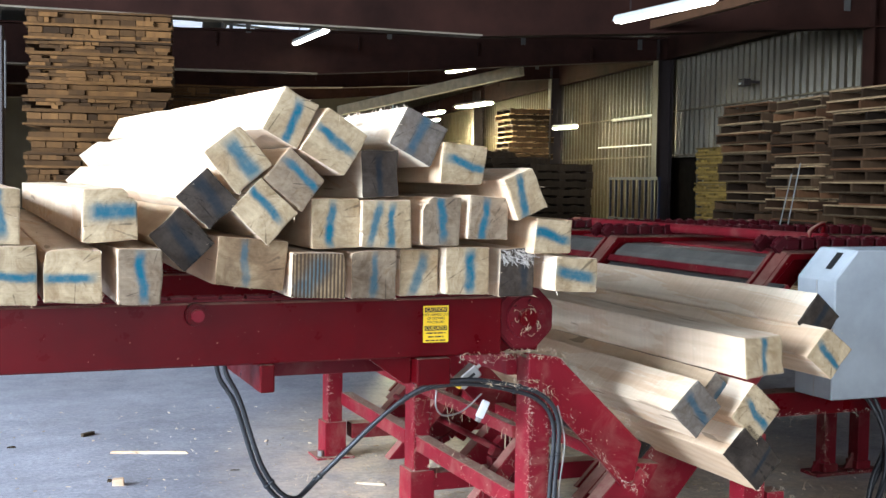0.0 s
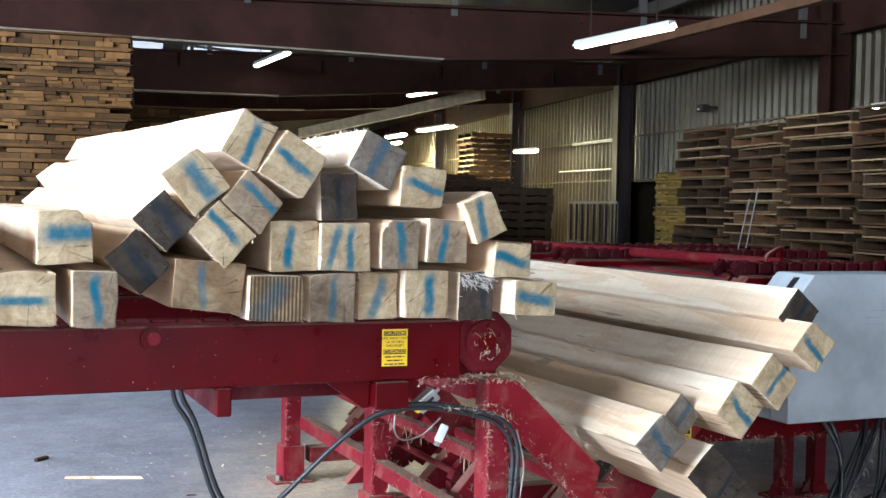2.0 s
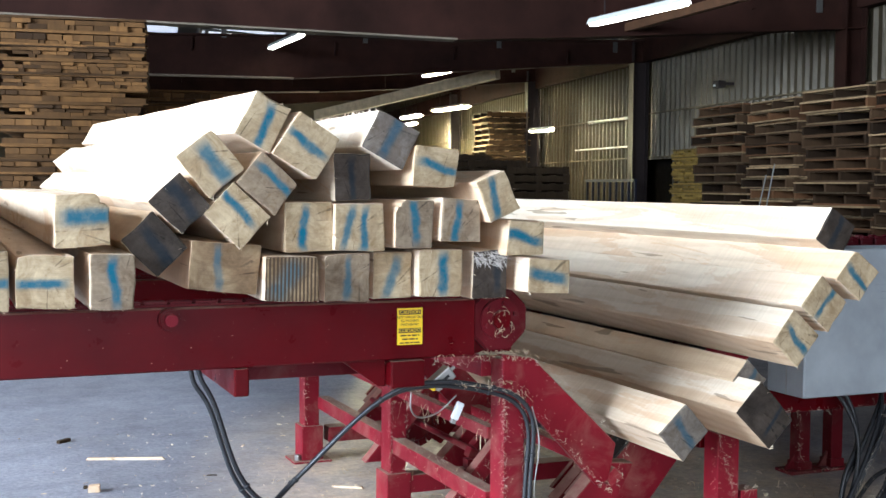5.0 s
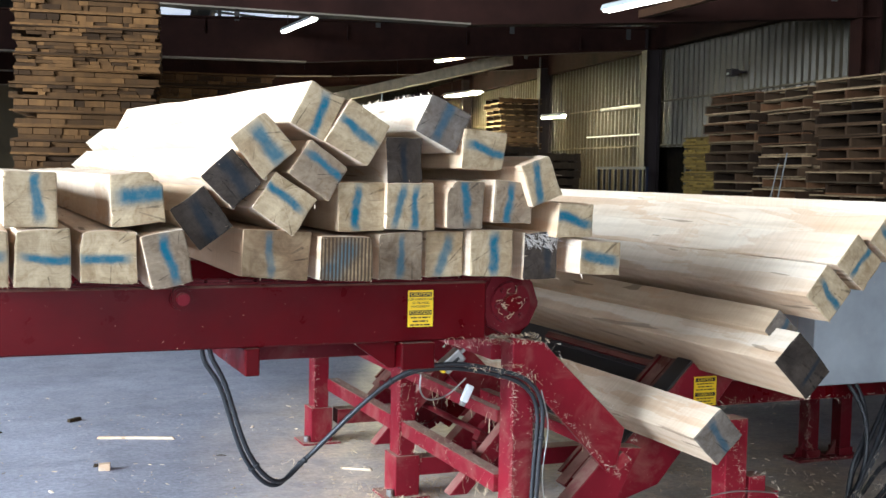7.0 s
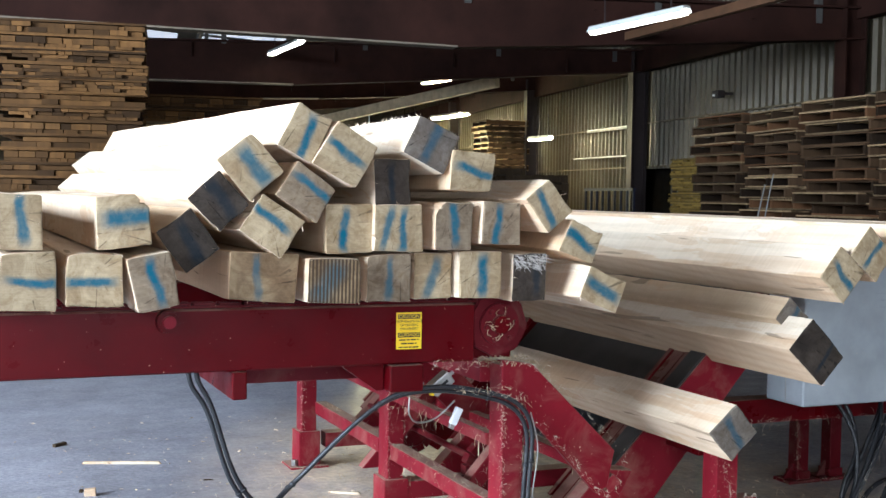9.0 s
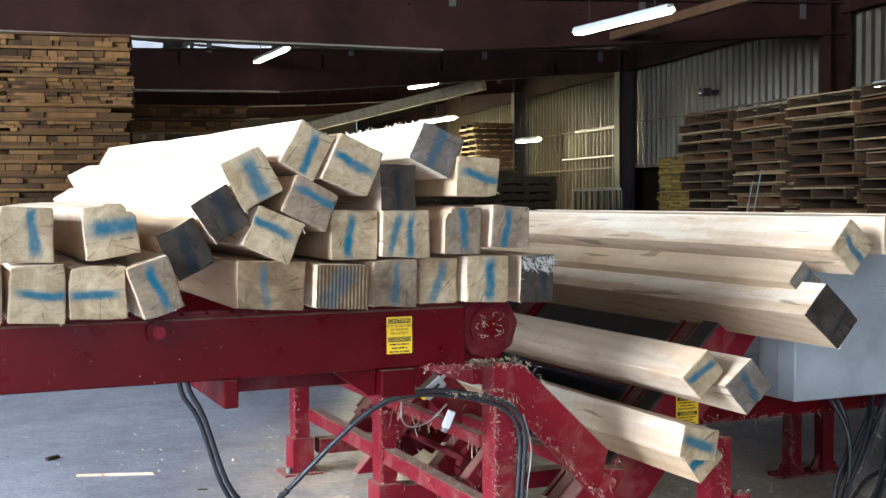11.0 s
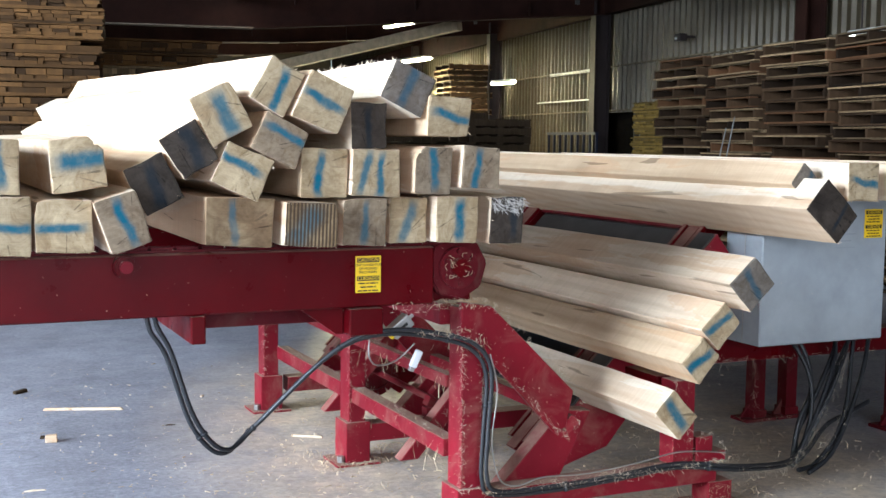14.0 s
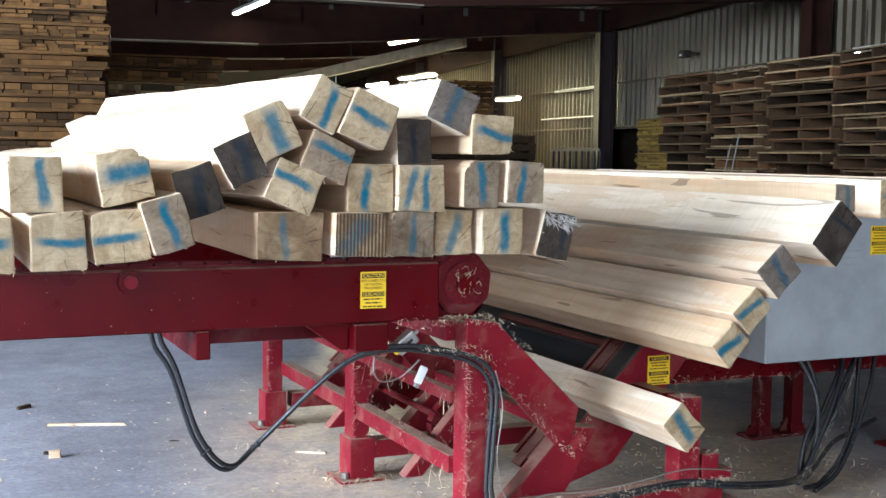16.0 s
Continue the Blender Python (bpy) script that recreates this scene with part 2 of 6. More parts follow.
    if second:
        col = mix(t, mix(t, 1.0, sprayed(radians(second[0]), second[1], second[2], 0.03, strength * 0.9), patch, "MULTIPLY"), col, blue)
    if ridged:   # coarse saw ridges
        rd = t.nodes.new("ShaderNodeTexWave")
        rd.bands_direction = "X"
        t.links.new(tc.outputs["Object"], rd.inputs["Vector"])
        rd.inputs["Scale"].default_value, rd.inputs["Distortion"].default_value = 26.0, 0.6
        col = mix(t, ramp(t, rd.outputs["Fac"], (0.42, (0.9,) * 3), (0.70, (0, 0, 0))), col, (0.05, 0.030, 0.016))
    t.links.new(col, b.inputs["Base Color"])
    bump(t, b, noise_of(t, coords(t, (30, 1, 160)), 1.0, 3), 0.25, 0.003)
    return m


def emitter(name, colour, power):
    m, t, b = material(name)
    b.inputs["Base Color"].default_value = (0.9, 0.9, 0.9, 1)
    b.inputs["Emission Color"].default_value, b.inputs["Emission Strength"].default_value = (*colour, 1), power
    return m


RED = painted("red machine paint", (0.080, 0.0007, 0.0027), (0.2, 0.08, 0.06), 0.30, 0.02, 0.5)
RED_DUSTY = painted("dusty red machine paint", (0.19, 0.010, 0.019), (0.42, 0.29, 0.21), 0.42, 0.4, 0.85)
RED_PLATE = painted("scuffed red plate paint", (0.165, 0.008, 0.015), (0.36, 0.23, 0.17), 0.36, 0.35, 0.85)
RED_DARK = painted("worn dark red paint", (0.10, 0.006, 0.01), (0.2, 0.13, 0.1), 0.4, 0.5)
CHAIN_RED = painted("oily red drag chain", (0.040, 0.0035, 0.006), (0.10, 0.06, 0.05), 0.28, 0.3)
GREY_PAINT = painted("grey cabinet paint", (0.34, 0.37, 0.395), (0.42, 0.39, 0.35), 0.4, 0.15)
BLACK = plain("black rubber", (0.012, 0.013, 0.016), 0.45)
STEEL = plain("bare steel", (0.42, 0.41, 0.39), 0.38, 0.85)
DARK_STEEL = plain("dull sheet steel", (0.045, 0.042, 0.04), 0.55, 0.2, gloss=0.3)
LIT_STEEL = plain("sheet steel in a lit tone", (0.12, 0.112, 0.10), 0.4, 0.35, 0.3, 9.0, gloss=0.4)
YELLOW = plain("yellow sticker", (0.85, 0.55, 0.01), 0.45, 0, 0.06)
FADED = plain("faded print", (0.25, 0.27, 0.29), 0.6)
INK = plain("black ink", (0.012, 0.012, 0.012), 0.5)
WHITE = plain("white plastic", (0.7, 0.72, 0.72), 0.5, 0, 0.1)
FIBRE = plain("pale wood fibre", (0.60, 0.51, 0.40), 0.9, 0, 0.3, 20)
SHAVING = plain("wood shavings", (0.46, 0.35, 0.23), 0.85, 0, 0.3, 20)
CANT_WHITE = wood("white sapwood cant", (0.77, 0.67, 0.53), (0.56, 0.41, 0.27), knots=0.12, heart=0.5)
CANT_HALF = wood("cant with one heartwood side", (0.77, 0.665, 0.525), (0.56, 0.40, 0.26), knots=0.12, heart=0.45, sided=True)
CANT_BROWN = wood("tan heartwood cant", (0.60, 0.45, 0.30), (0.38, 0.235, 0.13), knots=0.15, heart=0.6)
CANT = wood("fresh sawn cant", (0.72, 0.60, 0.45), (0.47, 0.305, 0.19), knots=0.12, heart=0.6)
PALLET_NEW = wood("pallet wood", (0.095, 0.046, 0.0145), (0.036, 0.017, 0.006), (40, 40, 3), 0.2, 0.3, 1.7)
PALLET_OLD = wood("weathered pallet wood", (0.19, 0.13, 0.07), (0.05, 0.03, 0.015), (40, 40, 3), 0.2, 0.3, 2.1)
PALLET_RED = wood("reddish pallet wood", (0.075, 0.036, 0.016), (0.05, 0.022, 0.01), (40, 40, 3), 0.2, 0.3, 1.9)
# darker wood, mostly for stringers: shade inside a pallet put into its colour
PALLET_SHADED = wood("brown pallet wood darkened as shade", (0.042, 0.024, 0.012), (0.02, 0.011, 0.006), (40, 40, 3), 0.2, 0.3, 1.9)
PALLET_YELLOW = wood("yellowish pallet wood", (0.22, 0.145, 0.035), (0.10, 0.06, 0.014), (40, 40, 3), 0.2, 0.5, 1.4)
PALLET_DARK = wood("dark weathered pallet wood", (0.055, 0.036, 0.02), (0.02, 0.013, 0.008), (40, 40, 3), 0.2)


def cladding_material():
    m, t, b = material("grey green corrugated steel", 0.42, 0.25)
    v = coords(t, shift=False)
    base = ramp(t, noise_of(t, v, 1.2, 5), (0.3, (0.088, 0.068, 0.039)), (0.7, (0.130, 0.103, 0.062)))
    # upright dirt streaks, also dark for the contrast side light gives the ribs
    runs = ramp(t, noise_of(t, coords(t, (1, 9, 0.18), shift=False), 1.3, 6, 0.7), (0.45, (0, 0, 0)), (0.75, (0.4,) * 3))
    t.links.new(mix(t, runs, base, (0.045, 0.035, 0.021)), b.inputs["Base Color"])
    return m


CLADDING = cladding_material()
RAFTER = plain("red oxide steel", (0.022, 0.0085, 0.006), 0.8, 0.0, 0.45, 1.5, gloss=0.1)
RAFTER_DARK = plain("dark painted steel column", (0.02, 0.012, 0.011), 0.6, 0.0, 0.3, 1.5)
ROOFING = plain("dark roof sheet", (0.06, 0.055, 0.05), 0.6, 0.2, 0.3, 0.8)
STRUT = plain("brown strut paint", (0.085, 0.042, 0.022), 0.6, gloss=0.25)
GIRT = plain("dusty girt paint", (0.16, 0.125, 0.08), 0.7, gloss=0.15)
FLANGE = plain("pale lower flange paint", (0.17, 0.14, 0.105), 0.7, gloss=0.15)
CREAM_STEEL = plain("pale girder paint", (0.52, 0.42, 0.28), 0.55)
PIPE = plain("pale conduit", (0.5, 0.5, 0.47), 0.45, 0.3)
LEAN = plain("dull galvanised pipe", (0.2, 0.2, 0.19), 0.6, 0.2, gloss=0.2)
BLUE_STEEL = plain("dark blue rail paint", (0.01, 0.015, 0.035), 0.45)
TUBE_LIGHT = emitter("fluorescent tube", (1.0, 0.96, 0.80), 14)
TUBE_WARM = emitter("warm fluorescent tube", (1.0, 0.86, 0.50), 150)
TUBE_FAR = emitter("warm fluorescent tube in the far bay", (1.0, 0.88, 0.50), 2600)
SKYLIGHT = emitter("daylight through translucent sheet", (0.8, 0.88, 1.0), 0.4)
DOORWAY_SHADE = plain("doorway shade black", (0.008, 0.007, 0.006), 0.95, gloss=0.0)


def floor_material():
    m, t, b = material("worn concrete", 0.6)
    v = coords(t, shift=False)
    base = ramp(t, noise_of(t, v, 0.9, 8, 0.65), (0.3, (0.195, 0.195, 0.225)), (0.7, (0.315, 0.317, 0.36)))
    streak = ramp(t, noise_of(t, coords(t, (0.5, 3.5, 1), shift=False), 1.6, 7, 0.7), (0.45, (0, 0, 0)), (0.75, (0.5,) * 3))
    col = mix(t, streak, base, (0.335, 0.33, 0.355))
    grit = ramp(t, noise_of(t, v, 38, 8, 0.8), (0.35, (0.58,) * 3), (0.65, (1.3,) * 3))
    col = mix(t, 1.0, col, grit, "MULTIPLY")
    scuff = ramp(t, noise_of(t, coords(t, (1.5, 12, 1), shift=False), 3.0, 7, 0.75), (0.56, (0, 0, 0)), (0.70, (0.35,) * 3))
    col = mix(t, scuff, col, (0.44, 0.435, 0.47))
    # sawdust drifts under the machine
    tc = t.nodes.new("ShaderNodeTexCoord")
    mp = add(t, "ShaderNodeMapping", Location=(-0.52, -0.32, 0), Scale=(0.52, 0.29, 1))
    t.links.new(tc.outputs["Object"], mp.inputs["Vector"])
    gr = t.nodes.new("ShaderNodeTexGradient")
    gr.gradient_type = "SPHERICAL"
    t.links.new(mp.outputs[0], gr.inputs["Vector"])
    drift = mix(t, 1.0, ramp(t, gr.outputs["Fac"], (0.02, (0, 0, 0)), (0.4, (1, 1, 1))), ramp(t, noise_of(t, v, 3.0, 8, 0.7), (0.34, (0.45,) * 3), (0.58, (1, 1, 1))), "MULTIPLY")
    dust = ramp(t, noise_of(t, v, 24, 9, 0.8), (0.35, (0.38, 0.29, 0.205)), (0.65, (0.64, 0.525, 0.405)))
    col = mix(t, drift, col, dust)
    pit = ramp(t, noise_of(t, v, 120, 2, 0.5), (0.70, (0, 0, 0)), (0.74, (0.55,) * 3))
    col = mix(t, pit, col, (0.12, 0.12, 0.135))
    cloud = ramp(t, noise_of(t, v, 4.5, 7, 0.75, 0.8), (0.35, (0.82,) * 3), (0.65, (1.14,) * 3))
    col = mix(t, 1.0, col, cloud, "MULTIPLY")
    fleck = ramp(t, noise_of(t, v, 55, 3), (0.70, (0, 0, 0)), (0.74, (0.7,) * 3))
    col = mix(t, fleck, col, (0.5, 0.42, 0.3))
    t.links.new(col, b.inputs["Base Color"])
    t.links.new(ramp(t, noise_of(t, v, 2.5, 5), (0.3, (0.42,) * 3), (0.7, (0.7,) * 3)), b.inputs["Roughness"])
    bump(t, b, noise_of(t, v, 30, 6), 0.2, 0.004)
    return m


FLOOR = floor_material()


# ---- building blocks ----
def part(name, bm, mat, parent=None, label="", m=None):
    me = bpy.data.meshes.new(name)
    bm.normal_update()
    bm.to_mesh(me)
    bm.free()
    me.materials.append(mat)
    ob = new(name, me)
    if parent is not None:
        ob.parent = parent
    if m is not None:
        ob.matrix_local = m
    return tagged(ob, label)


def thing(name, m, label, category, group="", kind=""):
    ob = new(name)
    ob.empty_display_size = 0.1
    ob.matrix_world = m
    return tagged(ob, label, category, group, kind)


def block(x0, x1, y0, y1, z0, z1, bevel=0.0, bm=None):
    own = bm is None
    bm = bm or bmesh.new()
    r = bmesh.ops.create_cube(bm, size=1, matrix=Matrix.LocRotScale(((x0 + x1) / 2, (y0 + y1) / 2, (z0 + z1) / 2), None, (x1 - x0, y1 - y0, z1 - z0)))
    if bevel:
        edges = list({e for v in r["verts"] for e in v.link_edges})
        bmesh.ops.bevel(bm, geom=edges, offset=bevel, segments=2, affect="EDGES", profile=0.5)
    return bm


def mblock(x0, x1, y0, y1, z0, z1, bevel=0.004):
    return block(*(S * v for v in (x0, x1, y0, y1, z0, z1)), bevel)


def prism(points, y0, y1, bevel=0.0):
    """A plate: an outline in x and z, thick from y0 to y1."""
    bm = bmesh.new()
    vs = [bm.verts.new((x, y0, z)) for x, z in points]
    f = bm.faces.new(vs)
    r = bmesh.ops.extrude_face_region(bm, geom=[f])
    bmesh.ops.translate(bm, vec=(0, y1 - y0, 0), verts=[v for v in r["geom"] if isinstance(v, bmesh.types.BMVert)])
    bmesh.ops.recalc_face_normals(bm, faces=bm.faces)
    if bevel:
        bmesh.ops.bevel(bm, geom=list(bm.edges), offset=bevel, segments=1, affect="EDGES")
    return bm


def mprism(points, y0, y1, bevel=0.003):
    return prism([(x * S, z * S) for x, z in points], y0 * S, y1 * S, bevel)


def disc(radius, depth, sides, y=0.0, bevel=0.0, turn=0.0):
    """A disc whose axis lies along y."""
    bm = bmesh.new()
    bmesh.ops.create_cone(bm, cap_ends=True, segments=sides, radius1=radius, radius2=radius, depth=depth, matrix=pose(0, y, 0, 90, 0, 0) @ pose(0, 0, 0, 0, 0, turn))
    if bevel:
        bmesh.ops.bevel(bm, geom=list(bm.edges), offset=bevel, segments=2, affect="EDGES")
    return bm


def smooth_path(points, steps=8):
    out = []
    pts = [Vector(p) for p in points]
    for i in range(len(pts) - 1):
        p0, p1, p2, p3 = pts[max(i - 1, 0)], pts[i], pts[i + 1], pts[min(i + 2, len(pts) - 1)]
        for k in range(steps):
            t = k / steps
            out.append(0.5 * ((2 * p1) + (p2 - p0) * t + (2 * p0 - 5 * p1 + 4 * p2 - p3) * t * t + (3 * p1 - p0 - 3 * p2 + p3) * t ** 3))
    return out + [pts[-1]]


def hose(points, radius, sides=10, bm=None, steps=8):
    """A tube swept along a smooth line."""
    bm = bm or bmesh.new()
    pts, rings, up = smooth_path(points, steps), [], Vector((0.3, 1, 0.2))
    for i, p in enumerate(pts):
        d = (pts[min(i + 1, len(pts) - 1)] - pts[max(i - 1, 0)]).normalized()
        a = d.cross(up).normalized()
        b = d.cross(a)
        rings.append([bm.verts.new(p + radius * (math.cos(w) * a + math.sin(w) * b)) for w in (2 * math.pi * k / sides for k in range(sides))])
    for r0, r1 in zip(rings, rings[1:]):
        for k in range(sides):
            f = bm.faces.new((r0[k], r0[(k + 1) % sides], r1[(k + 1) % sides], r1[k]))
            f.smooth = True
    bm.faces.new(rings[0])
    bm.faces.new(rings[-1][::-1])
    bmesh.ops.recalc_face_normals(bm, faces=bm.faces)
    return bm


def shreds(count, spots, length=0.05, drop=0.0):
    """Curly shavings: thin bent ribbons strewn over boxes of (x0, x1, y0, y1, z)."""
    bm = bmesh.new()
    for _ in range(count):
        x0, x1, y0, y1, z = random.choice(spots)
        p = Vector((random.uniform(x0, x1), random.uniform(y0, y1), z + 0.003))
        a, n, w = random.uniform(0, 6.28), random.uniform(0.2, 1.0) * length, random.uniform(0.0006, 0.002)
        lift, bend = random.uniform(0.1, 0.5) * n, random.uniform(-1.5, 1.5)
        prev = None
        for k in range(5):
            u = k / 4
            q = p + Vector((math.cos(a + bend * u) * n * u, math.sin(a + bend * u) * n * u, math.sin(u * 3.1) * lift - drop * u * n * random.uniform(0.5, 1.5)))
            s = Vector((-math.sin(a + bend * u), math.cos(a + bend * u), random.uniform(-0.6, 0.6))) * w
            cur = bm.verts.new(q - s), bm.verts.new(q + s)
            if prev:
                bm.faces.new((prev[0], prev[1], cur[1], cur[0]))
            prev = cur
    return bm


def words(text, size, m, parent, mat, name="lettering"):
    c = bpy.data.curves.new(name, "FONT")
    c.body, c.size, c.extrude, c.align_x, c.align_y = text, size, 0.0004, "CENTER", "CENTER"
    c.materials.append(mat)
    ob = new(name, c)
    ob.parent = parent
    ob.matrix_local = m
    return ob


# ---- the building ----
def building():
    g = block(-400, 400, -400, 400, -0.3, 0.0)
    ob = part("ground", g, FLOOR)
    ob.matrix_world = MACH @ pose(0, 0, 0)
    tagged(ob, "grey worn concrete floor strewn with sawdust and chips", "floor", "", "structure")
    # corrugated long wall, its ribs upright
    bm = bmesh.new()
    prof, y = [], -9.0
    while y < 49:
        prof += [(9.0, y), (9.0, y + 0.06), (9.05, y + 0.10), (9.05, y + 0.16)]
        y += 0.20
    top = [bm.verts.new((x, v, 6.0)) for x, v in prof]
    low = [bm.verts.new((x, v, 2.02)) for x, v in prof]
    bot = [bm.verts.new((x, v, 0.0)) for x, v in prof]
    for i in range(len(prof) - 1):
        bm.faces.new((low[i], low[i + 1], top[i + 1], top[i]))
        if not 19.15 < prof[i][1] < 20.7:   # the doorway stays open
            bm.faces.new((bot[i], bot[i + 1], low[i + 1], low[i]))
    bmesh.ops.solidify(bm, geom=list(bm.faces), thickness=0.02)
    w = part("wall_east", bm, CLADDING)
    w.matrix_world = BARN
    tagged(w, "grey green corrugated steel wall cladding", "wall", "", "structure")
    # a near black sheet stands in for the shade beyond the doorway
    d = part("passage", block(9.25, 9.33, 17.5, 22.5, 0.0, 2.6), DOORWAY_SHADE)
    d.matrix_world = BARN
    tagged(d, "dark sheet standing for shade behind the open doorway in the corrugated wall", "doorway", "", "structure")
    f = part("door_frame", block(8.93, 9.0, 19.07, 19.15, 0, 2.1), RAFTER_DARK)
    f.matrix_world = BARN
    tagged(f, "dark steel door frame", "door frame", "", "structure")
    # the other walls, with wide openings at the left and behind
    for name, boxes in (
        ("wall_north", ((-16, 9, 49, 49.2, 0, 6.5),)),
        ("wall_west", ((-8.2, -8.0, -9, -1.6, 0, 6.0), (-8.2, -8.0, 6.0, 49, 0, 6.0), (-8.2, -8.0, -1.6, 6.0, 5.4, 6.0))),
        ("wall_south", ((-8.2, -3.8, -9.2, -9, 0, 6.0), (4.8, 9, -9.2, -9, 0, 6.0), (-3.8, 4.8, -9.2, -9, 5.4, 6.0))),
    ):
        bm = bmesh.new()
        for b in boxes:
            block(*b, bm=bm)
        ob = part(name, bm, CLADDING)
        ob.matrix_world = BARN
        tagged(ob, "plain sheet steel wall", "wall", "", "structure")
    # roof sheet with a few translucent strips
    bm = bmesh.new()
    for y0, y1 in ((-9.2, 27.6), (29.0, 29.5), (31.0, 31.5), (33.0, 49.2)):
        vs = [bm.verts.new(p) for p in ((-8.2, y0, 6.2), (9.1, y0, 4.95), (9.1, y1, 4.95), (-8.2, y1, 6.2))]
        bm.faces.new(vs)
    for y0, y1 in ((27.6, 29.0), (29.5, 31.0), (31.5, 33.0)):
        for x0, x1 in ((-8.2, -0.8), (0.75, 1.35), (3.4, 9.1)):
            z = lambda x: 6.2 - (x + 8.2) * 1.25 / 17.3
            bm.faces.new([bm.verts.new(p) for p in ((x0, y0, z(x0)), (x1, y0, z(x1)), (x1, y1, z(x1)), (x0, y1, z(x0)))])
    bmesh.ops.solidify(bm, geom=list(bm.faces), thickness=-0.05)
    ob = part("ceiling", bm, ROOFING)
    ob.matrix_world = BARN
    tagged(ob, "dark underside of a steel roof", "ceiling", "", "structure")
    bm = bmesh.new()
    z = lambda x: 6.2 - (x + 8.2) * 1.25 / 17.3
    for y0, y1 in ((27.6, 29.0), (29.5, 31.0), (31.5, 33.0)):
        for x0, x1 in ((-0.8, 0.75), (1.35, 3.4)):
            bm.faces.new([bm.verts.new(p) for p in ((x0, y0, z(x0)), (x1, y0, z(x1)), (x1, y1, z(x1)), (x0, y1, z(x0)))])
    bmesh.ops.solidify(bm, geom=list(bm.faces), thickness=-0.02)
    ob = part("skylight", bm, SKYLIGHT)
    ob.matrix_world = BARN
    tagged(ob, "pale translucent roof strips with daylight behind", "skylight", "", "structure")
    # tapered rafters on columns
    rows = ((13.45, (-8, 3.34), (-1.9, 3.30), (3.5, 3.21), (5.4, 3.32), (8.85, 3.56), 3.92),
            (20.2, (-8, 3.30), (0, 3.31), (2.4, 3.32), (4.9, 3.50), (8.85, 3.81), 4.15),
            (26.4, (-8, 3.44), (0, 3.47), (3.7, 3.60), (6, 3.74), (8.85, 3.99), 4.36),
            (33.6, (-8, 3.6), (0, 3.65), (3.7, 3.8), (6, 4.0), (8.85, 4.3), 4.7))
    for y, *low, top in rows:
        r = thing("rafter", BARN @ pose(0, y, 0), "tapered red oxide steel roof rafter", "rafter", "roof rafters", "structure")
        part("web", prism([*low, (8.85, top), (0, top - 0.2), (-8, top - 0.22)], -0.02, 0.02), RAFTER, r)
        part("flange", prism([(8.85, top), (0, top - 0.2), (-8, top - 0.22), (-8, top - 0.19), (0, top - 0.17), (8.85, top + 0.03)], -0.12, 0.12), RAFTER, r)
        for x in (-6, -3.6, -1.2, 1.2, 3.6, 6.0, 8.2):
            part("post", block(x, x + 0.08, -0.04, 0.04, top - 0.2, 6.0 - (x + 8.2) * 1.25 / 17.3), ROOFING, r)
        # lower flange, paler on its first two spans
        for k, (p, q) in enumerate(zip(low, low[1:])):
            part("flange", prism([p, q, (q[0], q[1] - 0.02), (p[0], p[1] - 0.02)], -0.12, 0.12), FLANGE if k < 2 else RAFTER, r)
        for x in (0.7, 3.1, 5.2, 7.3):
            part("stiffener", block(x, x + 0.02, -0.1, 0.1, 3.72 if y < 30 else 4.1, top - 0.2), RAFTER, r)
        c = thing("column", BARN @ pose(8.72, y, 0), "dark steel building column", "column", "wall columns", "structure")
        part("web", block(-0.13, 0.13, -0.015, 0.015, 0, 4.2), RAFTER_DARK if y > 14 else RAFTER, c)
        part("flange", block(-0.15, -0.13, -0.12, 0.12, 0, 4.2), RAFTER_DARK if y > 14 else RAFTER, c)
        part("flange", block(0.13, 0.15, -0.12, 0.12, 0, 4.2), RAFTER_DARK if y > 14 else RAFTER, c)
    for zz in (2.05, 2.85):
        ob = part("girt", block(8.95, 8.99, -8, 48, zz, zz + 0.022), GIRT)
        ob.matrix_world = BARN
        tagged(ob, "thin steel girt along the wall", "girt", "", "structure")
    for x in (-6, -3.6, -1.2, 1.2, 3.6, 6.0, 8.2):
        zz = 6.2 - (x + 8.2) * 1.25 / 17.3
        ob = part("purlin", block(x, x + 0.08, -9, 48, zz - 0.3, zz - 0.1), ROOFING)
        ob.matrix_world = BARN
        tagged(ob, "dark steel roof purlin", "purlin", "", "structure")
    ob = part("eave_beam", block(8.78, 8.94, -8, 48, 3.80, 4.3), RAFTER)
    ob.matrix_world = BARN
    tagged(ob, "dark steel eave beam along the top of the wall", "beam", "", "structure")
    near, far = Vector((6.20, 6.0, 3.43)), Vector((5.64, 13.76, 3.43))
    ob = part("roof_strut", block(-0.05, 0.05, -3.89, 3.89, -0.05, 0.05, 0.006), STRUT)
    ob.matrix_world = BARN @ Matrix.Translation((near + far) / 2) @ (far - near).to_track_quat("Y", "Z").to_matrix().to_4x4()
    tagged(ob, "brown painted steel strut under the roof", "strut", "", "structure")
    near, far = Vector((6.34, 21.3, 3.61)), Vector((3.55, 25.6, 3.02))
    ob = part("crane_girder", block(-0.07, 0.07, -2.6, 2.6, -0.1, 0.1, 0.01), CREAM_STEEL)
    ob.matrix_world = BARN @ Matrix.Translation((near + far) / 2) @ (far - near).to_track_quat("Y", "Z").to_matrix().to_4x4()
    tagged(ob, "pale painted steel girder under the roof", "girder")
    for y0, y1, zz, r in ((20.75, 23.0, 2.82, 0.03), (20.75, 23.8, 2.275, 0.014)):
        ob = part("conduit", hose([BARN @ Vector((8.84, y0, zz)), BARN @ Vector((8.84, y1, zz + 0.01))], r), PIPE)
        tagged(ob, "pale pipe along the corrugated wall", "pipe")


building()


